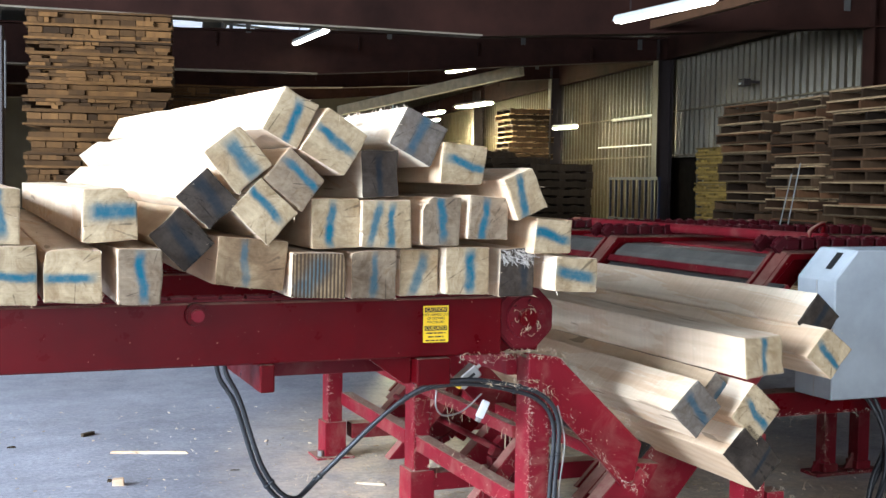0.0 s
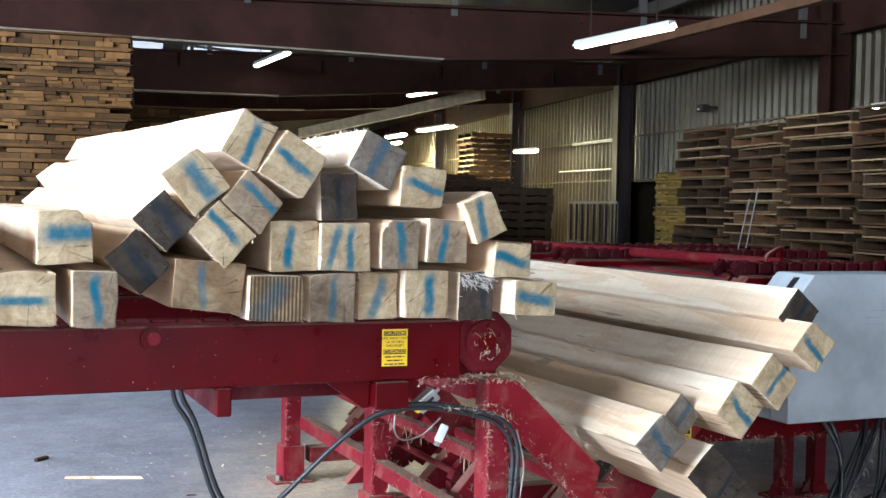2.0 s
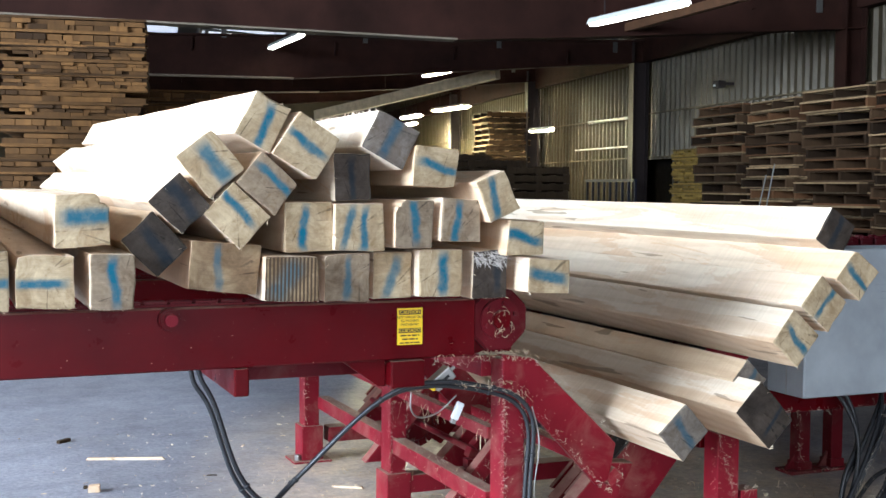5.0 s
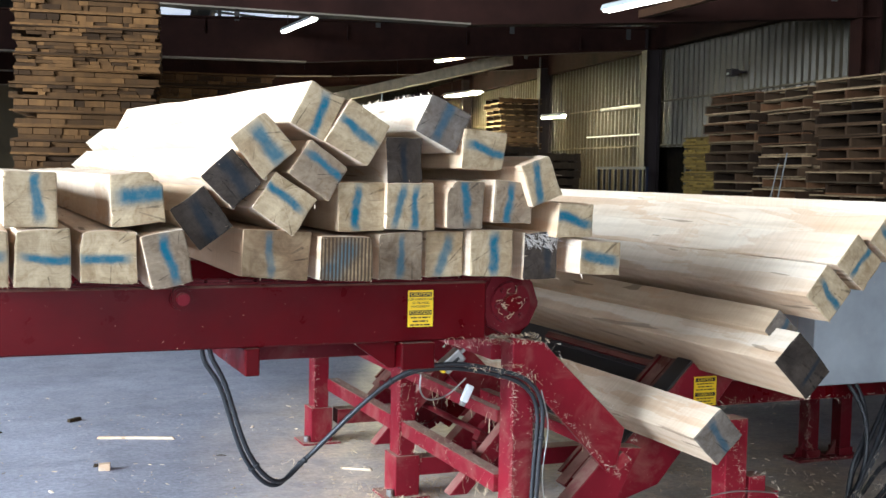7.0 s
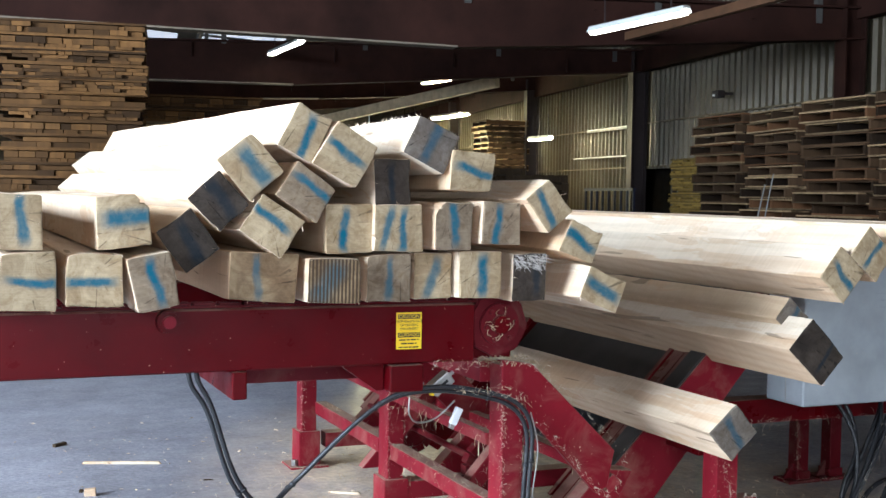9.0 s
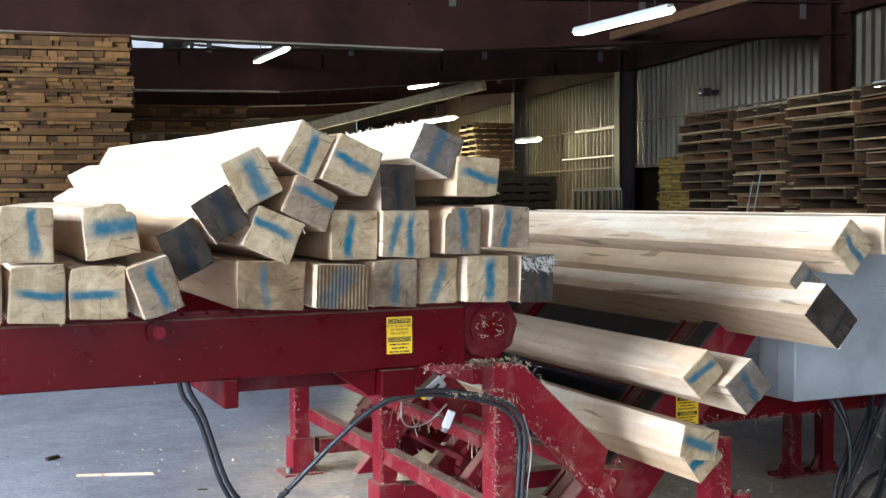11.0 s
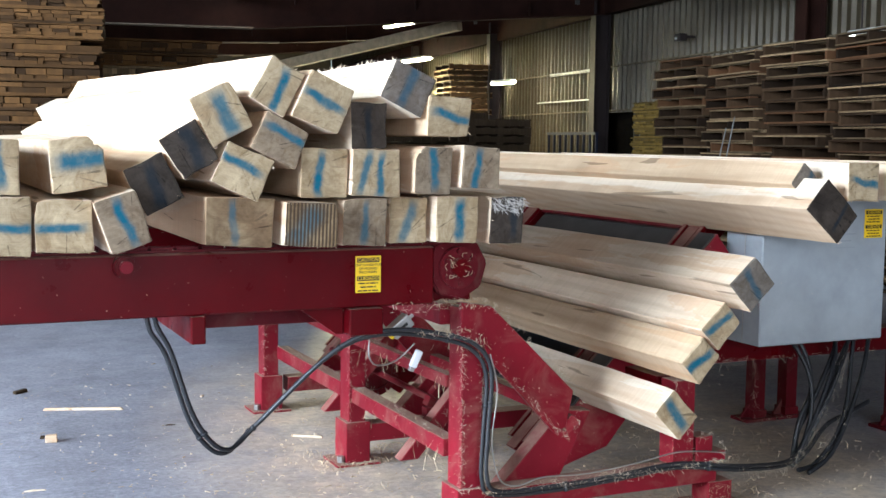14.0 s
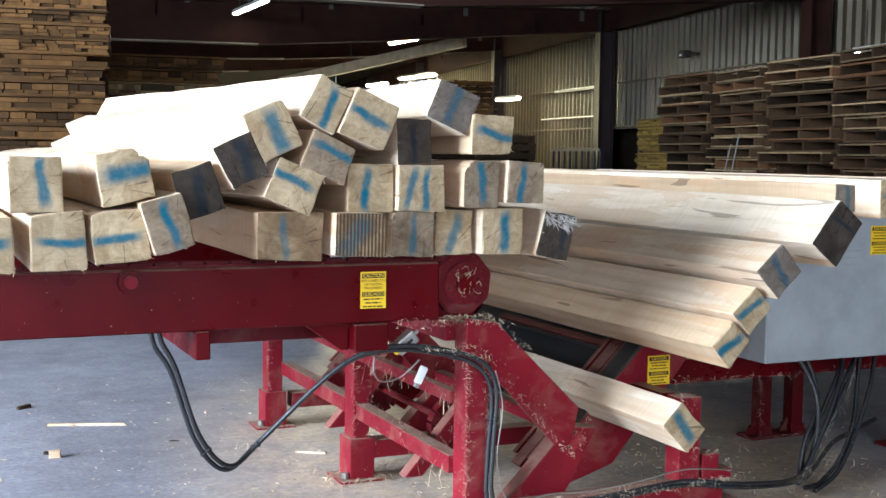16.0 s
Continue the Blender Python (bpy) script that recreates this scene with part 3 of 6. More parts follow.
def tube_lamp(a, b, wide=0.16, glow=TUBE_LIGHT):
    a, b = BARN @ Vector(a), BARN @ Vector(b)
    d = (b - a)
    m = Matrix.Translation((a + b) / 2) @ d.to_track_quat("Y", "Z").to_matrix().to_4x4()
    n = d.length / 2
    lamp = thing("ceiling_lamp", m, "lit fluorescent strip lamp hanging from the roof", "lamp", "strip lamps")
    part("housing", block(-wide * 0.45, wide * 0.45, -n, n, 0.06, 0.085, 0.006), PIPE, lamp)
    for x in (-0.3, 0.3):
        t = disc(0.028, 2 * n - 0.06, 10)
        bmesh.ops.translate(t, vec=(x * wide, 0, 0.022), verts=t.verts)
        part("tube", t, glow, lamp, "glowing white tube")
    part("reflector", prism([(-wide * 0.75, 0.02), (-wide * 0.45, 0.06), (wide * 0.45, 0.06), (wide * 0.75, 0.02), (wide * 0.45, 0.075), (-wide * 0.45, 0.075)], -n, n), WHITE, lamp)
    for y in (-n * 0.7, n * 0.7):
        part("hanger", block(-0.006, 0.006, y, y + 0.012, 0.1, 0.5), RAFTER_DARK, lamp)


tube_lamp((4.59, 11.88, 3.2), (4.91, 10.26, 3.2), 0.085)
tube_lamp((1.99, 19.91, 3.75), (2.27, 18.03, 3.75), 0.085)
tube_lamp((5.53, 23.84, 3.75), (5.81, 22.71, 3.75), 0.11, TUBE_WARM)
tube_lamp((6.37, 26.31, 3.2), (6.65, 24.72, 3.2), 0.22, TUBE_WARM)
tube_lamp((7.56, 22.95, 2.61), (7.72, 22.1, 2.61), 0.09, TUBE_WARM)
# added lamp, there to brighten the wall of the far bay
tube_lamp((7.3, 34.9, 3.3), (7.5, 33.6, 3.3), 0.16, TUBE_FAR)
tube_lamp((6.25, 29.3, 3.2), (6.4, 28.2, 3.2), 0.16, TUBE_FAR)
tube_lamp((8.4, 12.1, 2.71), (8.4, 10.9, 2.71), 0.12)

lamp = thing("wall_lamp", BARN @ pose(8.75, 17.0, 3.12), "small dark wall lamp on the cladding", "lamp")
part("arm", block(-0.02, 0.2, -0.02, 0.02, 0, 0.04, 0.005), RAFTER_DARK, lamp)
part("head", block(-0.12, 0.02, -0.1, 0.1, -0.05, 0.06, 0.02), RAFTER_DARK, lamp)
part("lens", block(-0.14, -0.12, -0.03, 0.03, -0.03, 0.0, 0.004), WHITE, lamp)


# ---- pallets ----
def pallet(mat, inner, tight=False):
    """One wooden pallet: stringers along x, boards across."""
    w, l, h = 1.02, 1.2, 0.128
    p = thing("pallet", BARN, "", "pallet")
    p.empty_display_size = 0.1
    for y in () if tight else (-l / 2 + 0.02, 0, l / 2 - 0.02):
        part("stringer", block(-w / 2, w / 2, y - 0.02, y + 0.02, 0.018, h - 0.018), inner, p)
    for k in range(5):
        x = -w / 2 + 0.05 + k * (w - 0.1) / 4
        part("deck_board", block(x - 0.055, x + 0.055, -l / 2, l / 2, h - 0.018, h), mat, p)
    if tight:
        for z0, thick in random.choice((((0.019, 0.045), (0.066, 0.04)), ((0.019, 0.028), (0.048, 0.029), (0.078, 0.028)), ((0.019, 0.03), (0.05, 0.055)))):
            y = -l / 2 + random.uniform(0, 0.04)
            while y < l / 2 - 0.03:
                n = min(random.choice((0.05, 0.09, 0.14, 0.14, 0.3)) * random.uniform(0.8, 1.2), l / 2 - y)
                if random.random() < 0.95:
                    e = random.uniform(-0.03, 0.03)
                    part("offcut", block(-w / 2 + e, w / 2 - e, y, y + n, z0, z0 + thick * random.uniform(0.9, 1.0)), mat, p)
                y += n + random.uniform(0.001, 0.008)
    for k in range(3):
        x = -w / 2 + 0.05 + k * (w - 0.1) / 2
        part("bottom_board", block(x - 0.055, x + 0.055, -l / 2, l / 2, 0.0, 0.018), mat, p)
    return p


def stack(model, x, y, count, label, group, turn=0, loose=0.03, step=0.129, start=0.0):
    for k in range(count):
        one = random.choice(model) if isinstance(model, tuple) else model
        q = copy_thing(one, BARN @ pose(x + random.uniform(-loose, loose), y + random.uniform(-loose, loose), start + k * step, 0, 0, turn + random.choice((0, 180)) + random.uniform(-1.5, 1.5)))
        tagged(q, label, "pallet", group)


old, dark = pallet(PALLET_OLD, PALLET_SHADED), pallet(PALLET_DARK, PALLET_DARK)
ruddy, aged, shady = pallet(PALLET_RED, PALLET_SHADED), pallet(PALLET_OLD, PALLET_RED), pallet(PALLET_SHADED, PALLET_SHADED)
yellow = pallet(PALLET_YELLOW, PALLET_YELLOW, True)
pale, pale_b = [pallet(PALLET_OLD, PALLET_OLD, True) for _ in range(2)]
brown, brown_b, brown_c, brown_d, brown_e = [pallet(PALLET_NEW, PALLET_NEW, True) for _ in range(5)]
LAB_OLD = "weathered grey brown wooden pallet in a tall stack"
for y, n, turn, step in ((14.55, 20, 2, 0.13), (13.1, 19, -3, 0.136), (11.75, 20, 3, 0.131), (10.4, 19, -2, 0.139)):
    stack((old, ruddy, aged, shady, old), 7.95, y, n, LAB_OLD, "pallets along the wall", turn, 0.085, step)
stack(yellow, 8.15, 15.78, 16, "yellowish wooden pallet in a stack by the doorway", "pallets along the wall", 0, 0.03)
LAB_NEW = "brown wooden pallet in a tall dense stack"
for x, y in ((-0.60, 11.0), (-0.60, 12.1)):
    stack((brown, brown_b, brown_c, brown_d, brown_e), x, y, 24, LAB_NEW, "brown pallet stacks", 90, 0.022, 0.120)
# lighter wood here makes up for the light the tall stack blocks
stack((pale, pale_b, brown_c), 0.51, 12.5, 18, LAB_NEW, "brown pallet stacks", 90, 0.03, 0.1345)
stack((brown, brown_b, brown_c, brown_d, brown_e), 1.75, 12.6, 16, LAB_NEW, "brown pallet stacks", 90, 0.03, 0.131)
LAB_DARK = "dark weathered wooden pallet in a stack at the far wall"
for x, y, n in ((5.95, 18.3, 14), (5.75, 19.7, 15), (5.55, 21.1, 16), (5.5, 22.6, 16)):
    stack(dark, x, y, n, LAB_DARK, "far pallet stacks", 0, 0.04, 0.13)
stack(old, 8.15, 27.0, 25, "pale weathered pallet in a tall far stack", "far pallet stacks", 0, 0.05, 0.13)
for model in (pale, pale_b, old, ruddy, aged, shady, yellow, brown, brown_b, brown_c, brown_d, brown_e, dark):
    for o in (*model.children_recursive, model):
        bpy.data.objects.remove(o)

# pale pipes leaning on the pallets
for a, b in (((7.25, 13.30, 0.0), (7.32, 12.82, 1.79)), ((7.25, 13.55, 0.0), (7.3, 12.98, 1.66))):
    ob = part("leaning_pipe", hose([BARN @ Vector(a), BARN @ Vector(b)], 0.008), LEAN)
    tagged(ob, "thin pale pipe leaning on the pallet stacks", "pipe", "leaning pipes")

# blue rail cart by the wall
cart = thing("stock_cart", BARN @ pose(8.2, 19.05, 0), "dark blue steel cart with upright rails", "cart")
for zz in (0.35, 0.85, 1.60):
    part("rail", block(-0.03, 0.03, 0, 2.35, zz, zz + 0.05), BLUE_STEEL, cart)
for k in range(9):
    part("upright", block(-0.02, 0.02, k * 0.289, k * 0.289 + 0.035, 0.0, 1.60), BLUE_STEEL, cart)
mast = thing("lift_mast", BARN @ pose(-1.32, 9.4, 0), "black lift mast with chrome cylinder beside the pallets", "lift mast")
for x in (-0.09, 0.04):
    part("rail", block(x, x + 0.05, -0.06, 0.06, 0, 2.6, 0.006), RAFTER_DARK, mast)
cyl = disc(0.008, 0.5, 12)
bmesh.ops.rotate(cyl, matrix=Matrix.Rotation(radians(90), 3, "X"), verts=cyl.verts)
bmesh.ops.translate(cyl, vec=(0.11, -0.05, 2.24), verts=cyl.verts)
part("cylinder", cyl, DARK_STEEL, mast, "bright steel cylinder")
for zz in (0.6, 1.5, 2.3):
    part("crossbar", block(-0.09, 0.09, -0.03, 0.03, zz, zz + 0.09, 0.005), BLACK, mast)


# ---- the machine ----
def deck():
    d = thing("infeed_deck", MACH, "dark red steel infeed deck carrying rough sawn cants", "conveyor")
    for y in (0.0, 0.86, 1.72):
        beam = part("side_beam", mprism([(-3.6, 0.664), (-0.077, 0.664), (-0.077, 0.815), (-3.6, 0.815)], y, y + 0.075, 0.006), RED, d, "glossy dark red steel beam")
        part("chain_track", mblock(-3.6, -0.03, y + 0.015, y + 0.06, 0.815, 0.822, 0.001), RED_DARK, beam)
        part("bolt_boss", disc(0.028 * S, 0.03 * S, 24, 0, 0.006), RED, beam, "", pose(-0.866 * S, y * S - 0.012, 0.789 * S))
        part("bolt", disc(0.016 * S, 0.02 * S, 20, 0, 0.004), RED_DUSTY, beam, "", pose(-0.866 * S, y * S - 0.036, 0.789 * S))
        # drag chain on top: flat link plates
        bm = bmesh.new()
        for k in range(58):
            x = -3.5 + k * 0.06
            for yy in (y + 0.02, y + 0.05):
                block(*(S * v for v in (x, x + 0.052, yy, yy + 0.007, 0.816, 0.828)), bm=bm)
        part("chain", bm, RED_DARK, beam)
    part("stub_tube", mblock(-0.712, -0.675, 0.0, 0.55, 0.594, 0.662, 0.006), RED, d)
    part("stub_tube", mblock(-0.314, -0.223, -0.012, 0.14, 0.594, 0.662, 0.005), RED, d)
    part("gusset", mprism([(-0.43, 0.662), (-0.315, 0.662), (-0.315, 0.594), (-0.335, 0.594)], 0.03, 0.045), RED, d)
    part("under_tube", mblock(-0.67, -0.31, 0.2, 0.26, 0.60, 0.66), RED_DARK, d)
    part("cross_tube", mblock(-1.9, -1.85, 0.08, 1.8, 0.68, 0.73), RED, d)
    part("bearing_plate", mblock(-0.08, 0.045, 0.035, 0.055, 0.665, 0.80), RED, d)
    part("shaft", disc(0.022 * S, 2.0 * S, 16), STEEL, d, "", pose(-0.006 * S, 1.0 * S, 0.757 * S))
    tagged(part("shaving", shreds(70, [(-0.2 * S, 0.08 * S, -0.004, 0.05, 0.664 * S)], 0.03), SHAVING, d), kind="stuff")
    return d


deck()


def sprocket():
    w = thing("sprocket_wheel", MACH @ pose(-0.006 * S, 0.012 * S, 0.757 * S), "dark red eight sided end wheel with wood shavings", "wheel")
    part("rim", disc(0.088 * S, 0.035 * S, 8, 0.02, 0.006, 22.5), RED_DARK, w)
    part("flange", disc(0.056 * S, 0.012 * S, 28, -0.012, 0.003), RED_DARK, w)
    part("hub", disc(0.026 * S, 0.024 * S, 20, -0.02, 0.004), RED, w)
    for k in range(6):
        a = radians(60 * k + 20)
        part("bolt", disc(0.007 * S, 0.012, 6, 0, 0.001), RED_DARK, w, "", pose(0.043 * S * math.cos(a), -0.026, 0.043 * S * math.sin(a)))
    bm = bmesh.new()
    for k in range(16):
        a, r = random.uniform(0, 6.28), random.uniform(0.0, 0.045) * S
        p = Vector((r * math.cos(a), -0.034, r * math.sin(a)))
        pts = [p]
        for _ in range(4):
            a += random.uniform(-1.3, 1.3)
            p = p + Vector((math.cos(a), random.uniform(-0.4, 0.3), math.sin(a))) * random.uniform(0.005, 0.013)
            pts.append(p)
        hose(pts, random.uniform(0.0006, 0.0013), 5, bm, 4)
    tagged(part("curled_shaving", bm, SHAVING, w, "curled pale shavings"), kind="stuff")
    return w


wheel = sprocket()


def tangle(lines, count, length, droop):
    """Fine wood fibres caught along edges; each line is a run of points in machine units."""
    bm = bmesh.new()
    legs = [(Vector(a) * S, Vector(b) * S) for run in lines for a, b in zip(run, run[1:])]
    weight = [(b - a).length for a, b in legs]
    knots = [random.random() for _ in range(60)]
    for _ in range(count):
        a, b = random.choices(legs, weight)[0]
        u = min(1.0, max(0.0, random.choice(knots) + random.gauss(0, 0.035))) if random.random() < 0.75 else random.random()
        p = a.lerp(b, u) + Vector((random.gauss(0, 0.007), -abs(random.gauss(0, 0.004)), random.gauss(0, 0.007)))
        d = Vector((random.gauss(0, 1), random.gauss(-0.2, 0.5), random.gauss(0, 1) - droop)).normalized()
        step, wide, prev = random.uniform(0.25, 1.0) * length / 4, random.uniform(0.0002, 0.0007), None
        for k in range(5):
            side = Vector((-d.z, 0.3, d.x)).normalized() * wide
            cur = bm.verts.new(p - side), bm.verts.new(p + side)
            if prev:
                bm.faces.new((prev[0], prev[1], cur[1], cur[0]))
            prev = cur
            p = p + d * step
            d = (d + Vector((random.gauss(0, 0.5), random.gauss(0, 0.2), random.gauss(0, 0.5) - 0.3 * droop))).normalized()
    return bm


PLATE_EDGE = ((0.02, -0.014, 0.66), (0.11, -0.014, 0.645), (0.145, -0.014, 0.61), (0.372, -0.014, 0.392), (0.35, -0.014, 0.29), (0.315, -0.014, 0.275), (0.105, -0.014, 0.50))
FLUFF = (
    ("pale fibres on the plate's edge", (PLATE_EDGE, ((-0.2, -0.01, 0.655), (0.02, -0.012, 0.655)), ((-0.15, 0.0, 0.60), (0.08, -0.013, 0.56))), 320, 0.022, 0.2),
    ("pale fibres on the legs", (((0.029, 0.043, 0.14), (0.029, 0.043, 0.62)), ((0.092, 0.043, 0.14), (0.092, 0.043, 0.5)), ((0.0, 0.03, 0.01), (0.13, 0.03, 0.01)), ((0.015, 0.032, 0.146), (0.106, 0.032, 0.146))), 420, 0.022, 0.4),
    ("pale fibres on the base tube", (((0.1, 0.032, 0.137), (0.88, 0.032, 0.137)), ((0.1, 0.0, 0.14), (0.95, 0.0, 0.15)), ((0.72, 0.04, 0.39), (0.80, 0.04, 0.14)), ((0.81, 0.04, 0.216), (0.87, 0.04, 0.216), (0.92, 0.04, 0.166)), ((0.82, 0.0, 0.01), (0.96, 0.0, 0.01))), 560, 0.03, 0.5),
    ("pale fibres on the rear legs", (((0.012, 0.872, 0.14), (0.012, 0.872, 0.58)), ((0.07, 0.872, 0.14), (0.07, 0.872, 0.58)), ((-0.03, 0.85, 0.012), (0.11, 0.85, 0.012)), ((-0.035, 1.727, 0.14), (-0.035, 1.727, 0.58)), ((-0.08, 1.70, 0.012), (0.07, 1.70, 0.012))), 340, 0.028, 0.4),
    ("pale fibres on the stretchers", (((0.03, 0.13, 0.267), (0.03, 0.86, 0.267)), ((0.03, 0.13, 0.447), (0.03, 0.86, 0.447)), ((0.31, 0.1, 0.362), (0.31, 0.86, 0.362)), ((0.03, 0.97, 0.267), (0.03, 1.7, 0.267)), ((0.05, 0.45, 0.15), (0.34, 0.45, 0.44))), 420, 0.035, 0.6),
    ("pale strands hanging from the cables", (((1.20, 0.10, 0.08), (1.35, 0.19, 0.09), (1.45, 0.195, 0.23), (1.56, 0.23, 0.39)), ((1.40, 0.2, 0.04), (1.58, 0.235, 0.21)), ((0.92, 0.0, 0.12), (1.2, 0.1, 0.08))), 300, 0.06, 1.2),
    ("pale fibres on the outfeed legs", (((1.69, 0.85, 0.02), (1.69, 0.85, 0.35)), ((1.64, 0.83, 0.012), (1.98, 0.83, 0.012)), ((0.86, 0.355, 0.37), (1.9, 0.355, 0.37))), 220, 0.05, 0.8),
)


def frame_of_machine():
    f = thing("support_frame", MACH, "dark red welded steel frame under the deck", "machine frame")
    for y, x0, x1, deep in ((0.045, 0.029, 0.092, 0.085), (0.875, 0.012, 0.07, 0.09), (1.73, -0.035, 0.025, 0.08)):
        leg = part("leg", mblock(x0, x1, y, y + deep, 0.13, 0.60 if y > 0.1 else 0.64), RED_DUSTY, f)
        part("shoe", mblock(x0 - 0.014, x1 + 0.014, y - 0.012, y + deep + 0.01, 0.008, 0.145), RED_DUSTY, leg)
        part("foot_plate", mblock(x0 - 0.05, x1 + 0.045, y - 0.03, y + deep + 0.03, 0.0, 0.008, 0.001), RED_DUSTY, leg)
        b = disc(0.012 * S, 0.03, 6)
        bmesh.ops.rotate(b, matrix=Matrix.Rotation(radians(90), 3, "X"), verts=b.verts)
        part("anchor_bolt", b, STEEL, leg, "", pose((x0 - 0.03) * S, (y + 0.0) * S, 0.022 * S))
        part("base_tube", mblock(0.062, 0.88, y - 0.01, y + 0.06, 0.075, 0.135), RED_DUSTY, f)
        part("column", mblock(0.725, 0.80, y, y + 0.07, 0.135, 0.39), RED_DUSTY, f)
        part("column_foot", mblock(0.85, 0.935, y - 0.015, y + 0.07, 0.006, 0.075), RED_DUSTY, f)
        part("foot_plate", mblock(0.815, 0.975, y - 0.035, y + 0.09, 0.0, 0.006, 0.001), RED_DUSTY, f)
        part("block", mblock(0.81, 0.87, y, y + 0.06, 0.135, 0.215), RED_DUSTY, f)
        part("block", mblock(0.865, 0.92, y, y + 0.06, 0.135, 0.165), RED_DUSTY, f)
        part("side_plate", mprism([(0.02, 0.66), (0.11, 0.645), (0.145, 0.61), (0.372, 0.392), (0.35, 0.29), (0.315, 0.275), (0.105, 0.50), (0.09, 0.54), (0.02, 0.55)], y - 0.012, y + 0.008), RED_PLATE, f)
        part("plate_edge", mprism([(0.10, 0.645), (0.135, 0.61), (0.372, 0.392), (0.36, 0.385), (0.125, 0.60), (0.095, 0.635)], y + 0.008, y + 0.07), RED_DUSTY, f)
        part("lower_arm", mprism([(0.17, 0.115), (0.335, 0.282), (0.375, 0.325), (0.47, 0.315), (0.36, 0.115)], y + 0.05, y + 0.11), RED_DUSTY, f)
        part("brace", mprism([(0.34, 0.30), (0.37, 0.325), (0.40, 0.30), (0.36, 0.27)], y - 0.01, y + 0.05), RED_DUSTY, f)
    for y0, y1 in ((0.13, 0.863), (0.975, 1.718)):
        part("stretcher", mblock(0.015, 0.062, y0, y1, 0.215, 0.265), RED_DUSTY, f)
        part("stretcher", mblock(0.02, 0.05, y0, y1, 0.41, 0.445), RED_DUSTY, f)
        part("stretcher", mblock(0.30, 0.335, y0 - 0.05, y1, 0.325, 0.36), RED_DUSTY, f)
        part("top_tube", mblock(0.0, 0.062, y0, y1, 0.585, 0.645), RED_DUSTY, f)
        part("long_tube", mblock(0.72, 0.77, y0, y1, 0.33, 0.39), RED, f)
    # inner gear: sprockets on a low shaft, slanting struts
    for y in (0.45, 1.15):
        part("strut", mprism([(0.02, 0.12), (0.08, 0.12), (0.36, 0.42), (0.32, 0.46)], y, y + 0.05), RED_DUSTY, f)
        part("chain_wheel", disc(0.075 * S, 0.03 * S, 14, 0, 0.004), RED_DARK, f, "", pose(0.24 * S, (y + 0.1) * S, 0.24 * S))
        bm = bmesh.new()
        for k in range(16):
            a = 2 * math.pi * k / 16
            block(-0.02, 0.02, -0.025, 0.025, -0.016, 0.016, bm=bm)
            bm.verts.ensure_lookup_table()
            bmesh.ops.transform(bm, matrix=pose(0, 0, 0, 0, -math.degrees(a), 0) @ pose(0.115, 0, 0, 0, 90, 0), verts=bm.verts[-8:])
        part("chain", bm, RED_DARK, f, "", pose(0.24 * S, (y + 0.1) * S, 0.24 * S))
    part("shaft", disc(0.011 * S, 1.3 * S, 14), RED_DARK, f, "", pose(0.24 * S, 1.05 * S, 0.24 * S))
    spots = [(-0.08 * S, 0.1 * S, y0, y1, z) for y0, y1, z in ((0.02, 0.2, 0.012), (1.1, 1.25, 0.012), (0.06, 0.15, 0.66 * S), (0.04, 0.18, 0.648 * S))]
    spots += [(0.1 * S, 0.9 * S, 0.04, 0.15, 0.137 * S), (-0.02 * S, 0.04 * S, 0.2, 1.1, 0.277 * S), (0.0, 0.13 * S, 0.02, 0.1, 0.648 * S), (0.6 * S, 0.95 * S, 0.0, 0.08, 0.14 * S), (0.6 * S, 0.95 * S, 0.0, 0.08, 0.14 * S), (0.8 * S, 1.0 * S, -0.05, 0.1, 0.01), (0.08 * S, 0.14 * S, 0.0, 0.03, 0.14 * S), (-0.12 * S, 0.05 * S, 0.0, 0.035, 0.585 * S)]
    tagged(part("sawdust", shreds(420, spots, 0.030, 0.3), SHAVING, f), kind="stuff")
    edges = [(-0.02 * S, 0.05 * S, 0.15, 1.1, 0.24 * S), (0.0, 0.06 * S, 0.15, 1.1, 0.43 * S), (0.28 * S, 0.34 * S, 0.1, 1.1, 0.34 * S), (0.02 * S, 0.09 * S, 0.04, 0.06, 0.56 * S), (0.2 * S, 0.3 * S, 0.5, 0.8, 0.3 * S)]
    tagged(part("hanging_fibre", shreds(120, edges, 0.05, 1.6), SHAVING, f, "pale hanging wood fibres"), kind="stuff")
    bm = bmesh.new()
    for _ in range(480):   # bits stuck on the uprights
        x, z = random.choice(((random.uniform(-0.045, 0.06), random.uniform(0.02, 0.6)), (random.uniform(0.7, 0.78), random.uniform(0.14, 0.46)), (random.uniform(0.05, 0.35), None if random.random() < 0.25 else 9), (random.uniform(0.85, 0.93), random.uniform(0.01, 0.07))))
        y = 0.030
        if z == 9:   # along the edges and feet
            x, z = random.choice((0.03, 0.09, 0.031)) + random.gauss(0, 0.004), random.uniform(0.14, 0.62)
        if z is None:
            z = 0.62 - 0.92 * (x - 0.05) - random.uniform(0, 0.09)
            y = 0.031
        elif z > 0.14 and x < 0.65:
            y = 0.043
        elif x > 0.65:
            y = 0.043 if z > 0.13 else 0.028
        a, n = random.uniform(0, 6.28), random.uniform(0.0012, 0.0055)
        p = Vector((x * S, y * S, z * S))
        u, v = Vector((math.cos(a), -0.2, math.sin(a))) * n, Vector((-math.sin(a), 0, math.cos(a))) * 0.0009
        bm.faces.new([bm.verts.new(q) for q in (p - u, p + v, p + u, p - v)])
    tagged(part("stuck_fluff", bm, SHAVING, f), kind="stuff")
    for label, lines, count, length, droop in FLUFF:
        tagged(part("tangled_fibre", tangle(lines, count, length, droop), FIBRE, f, label), kind="stuff")
    return f


frame_of_machine()


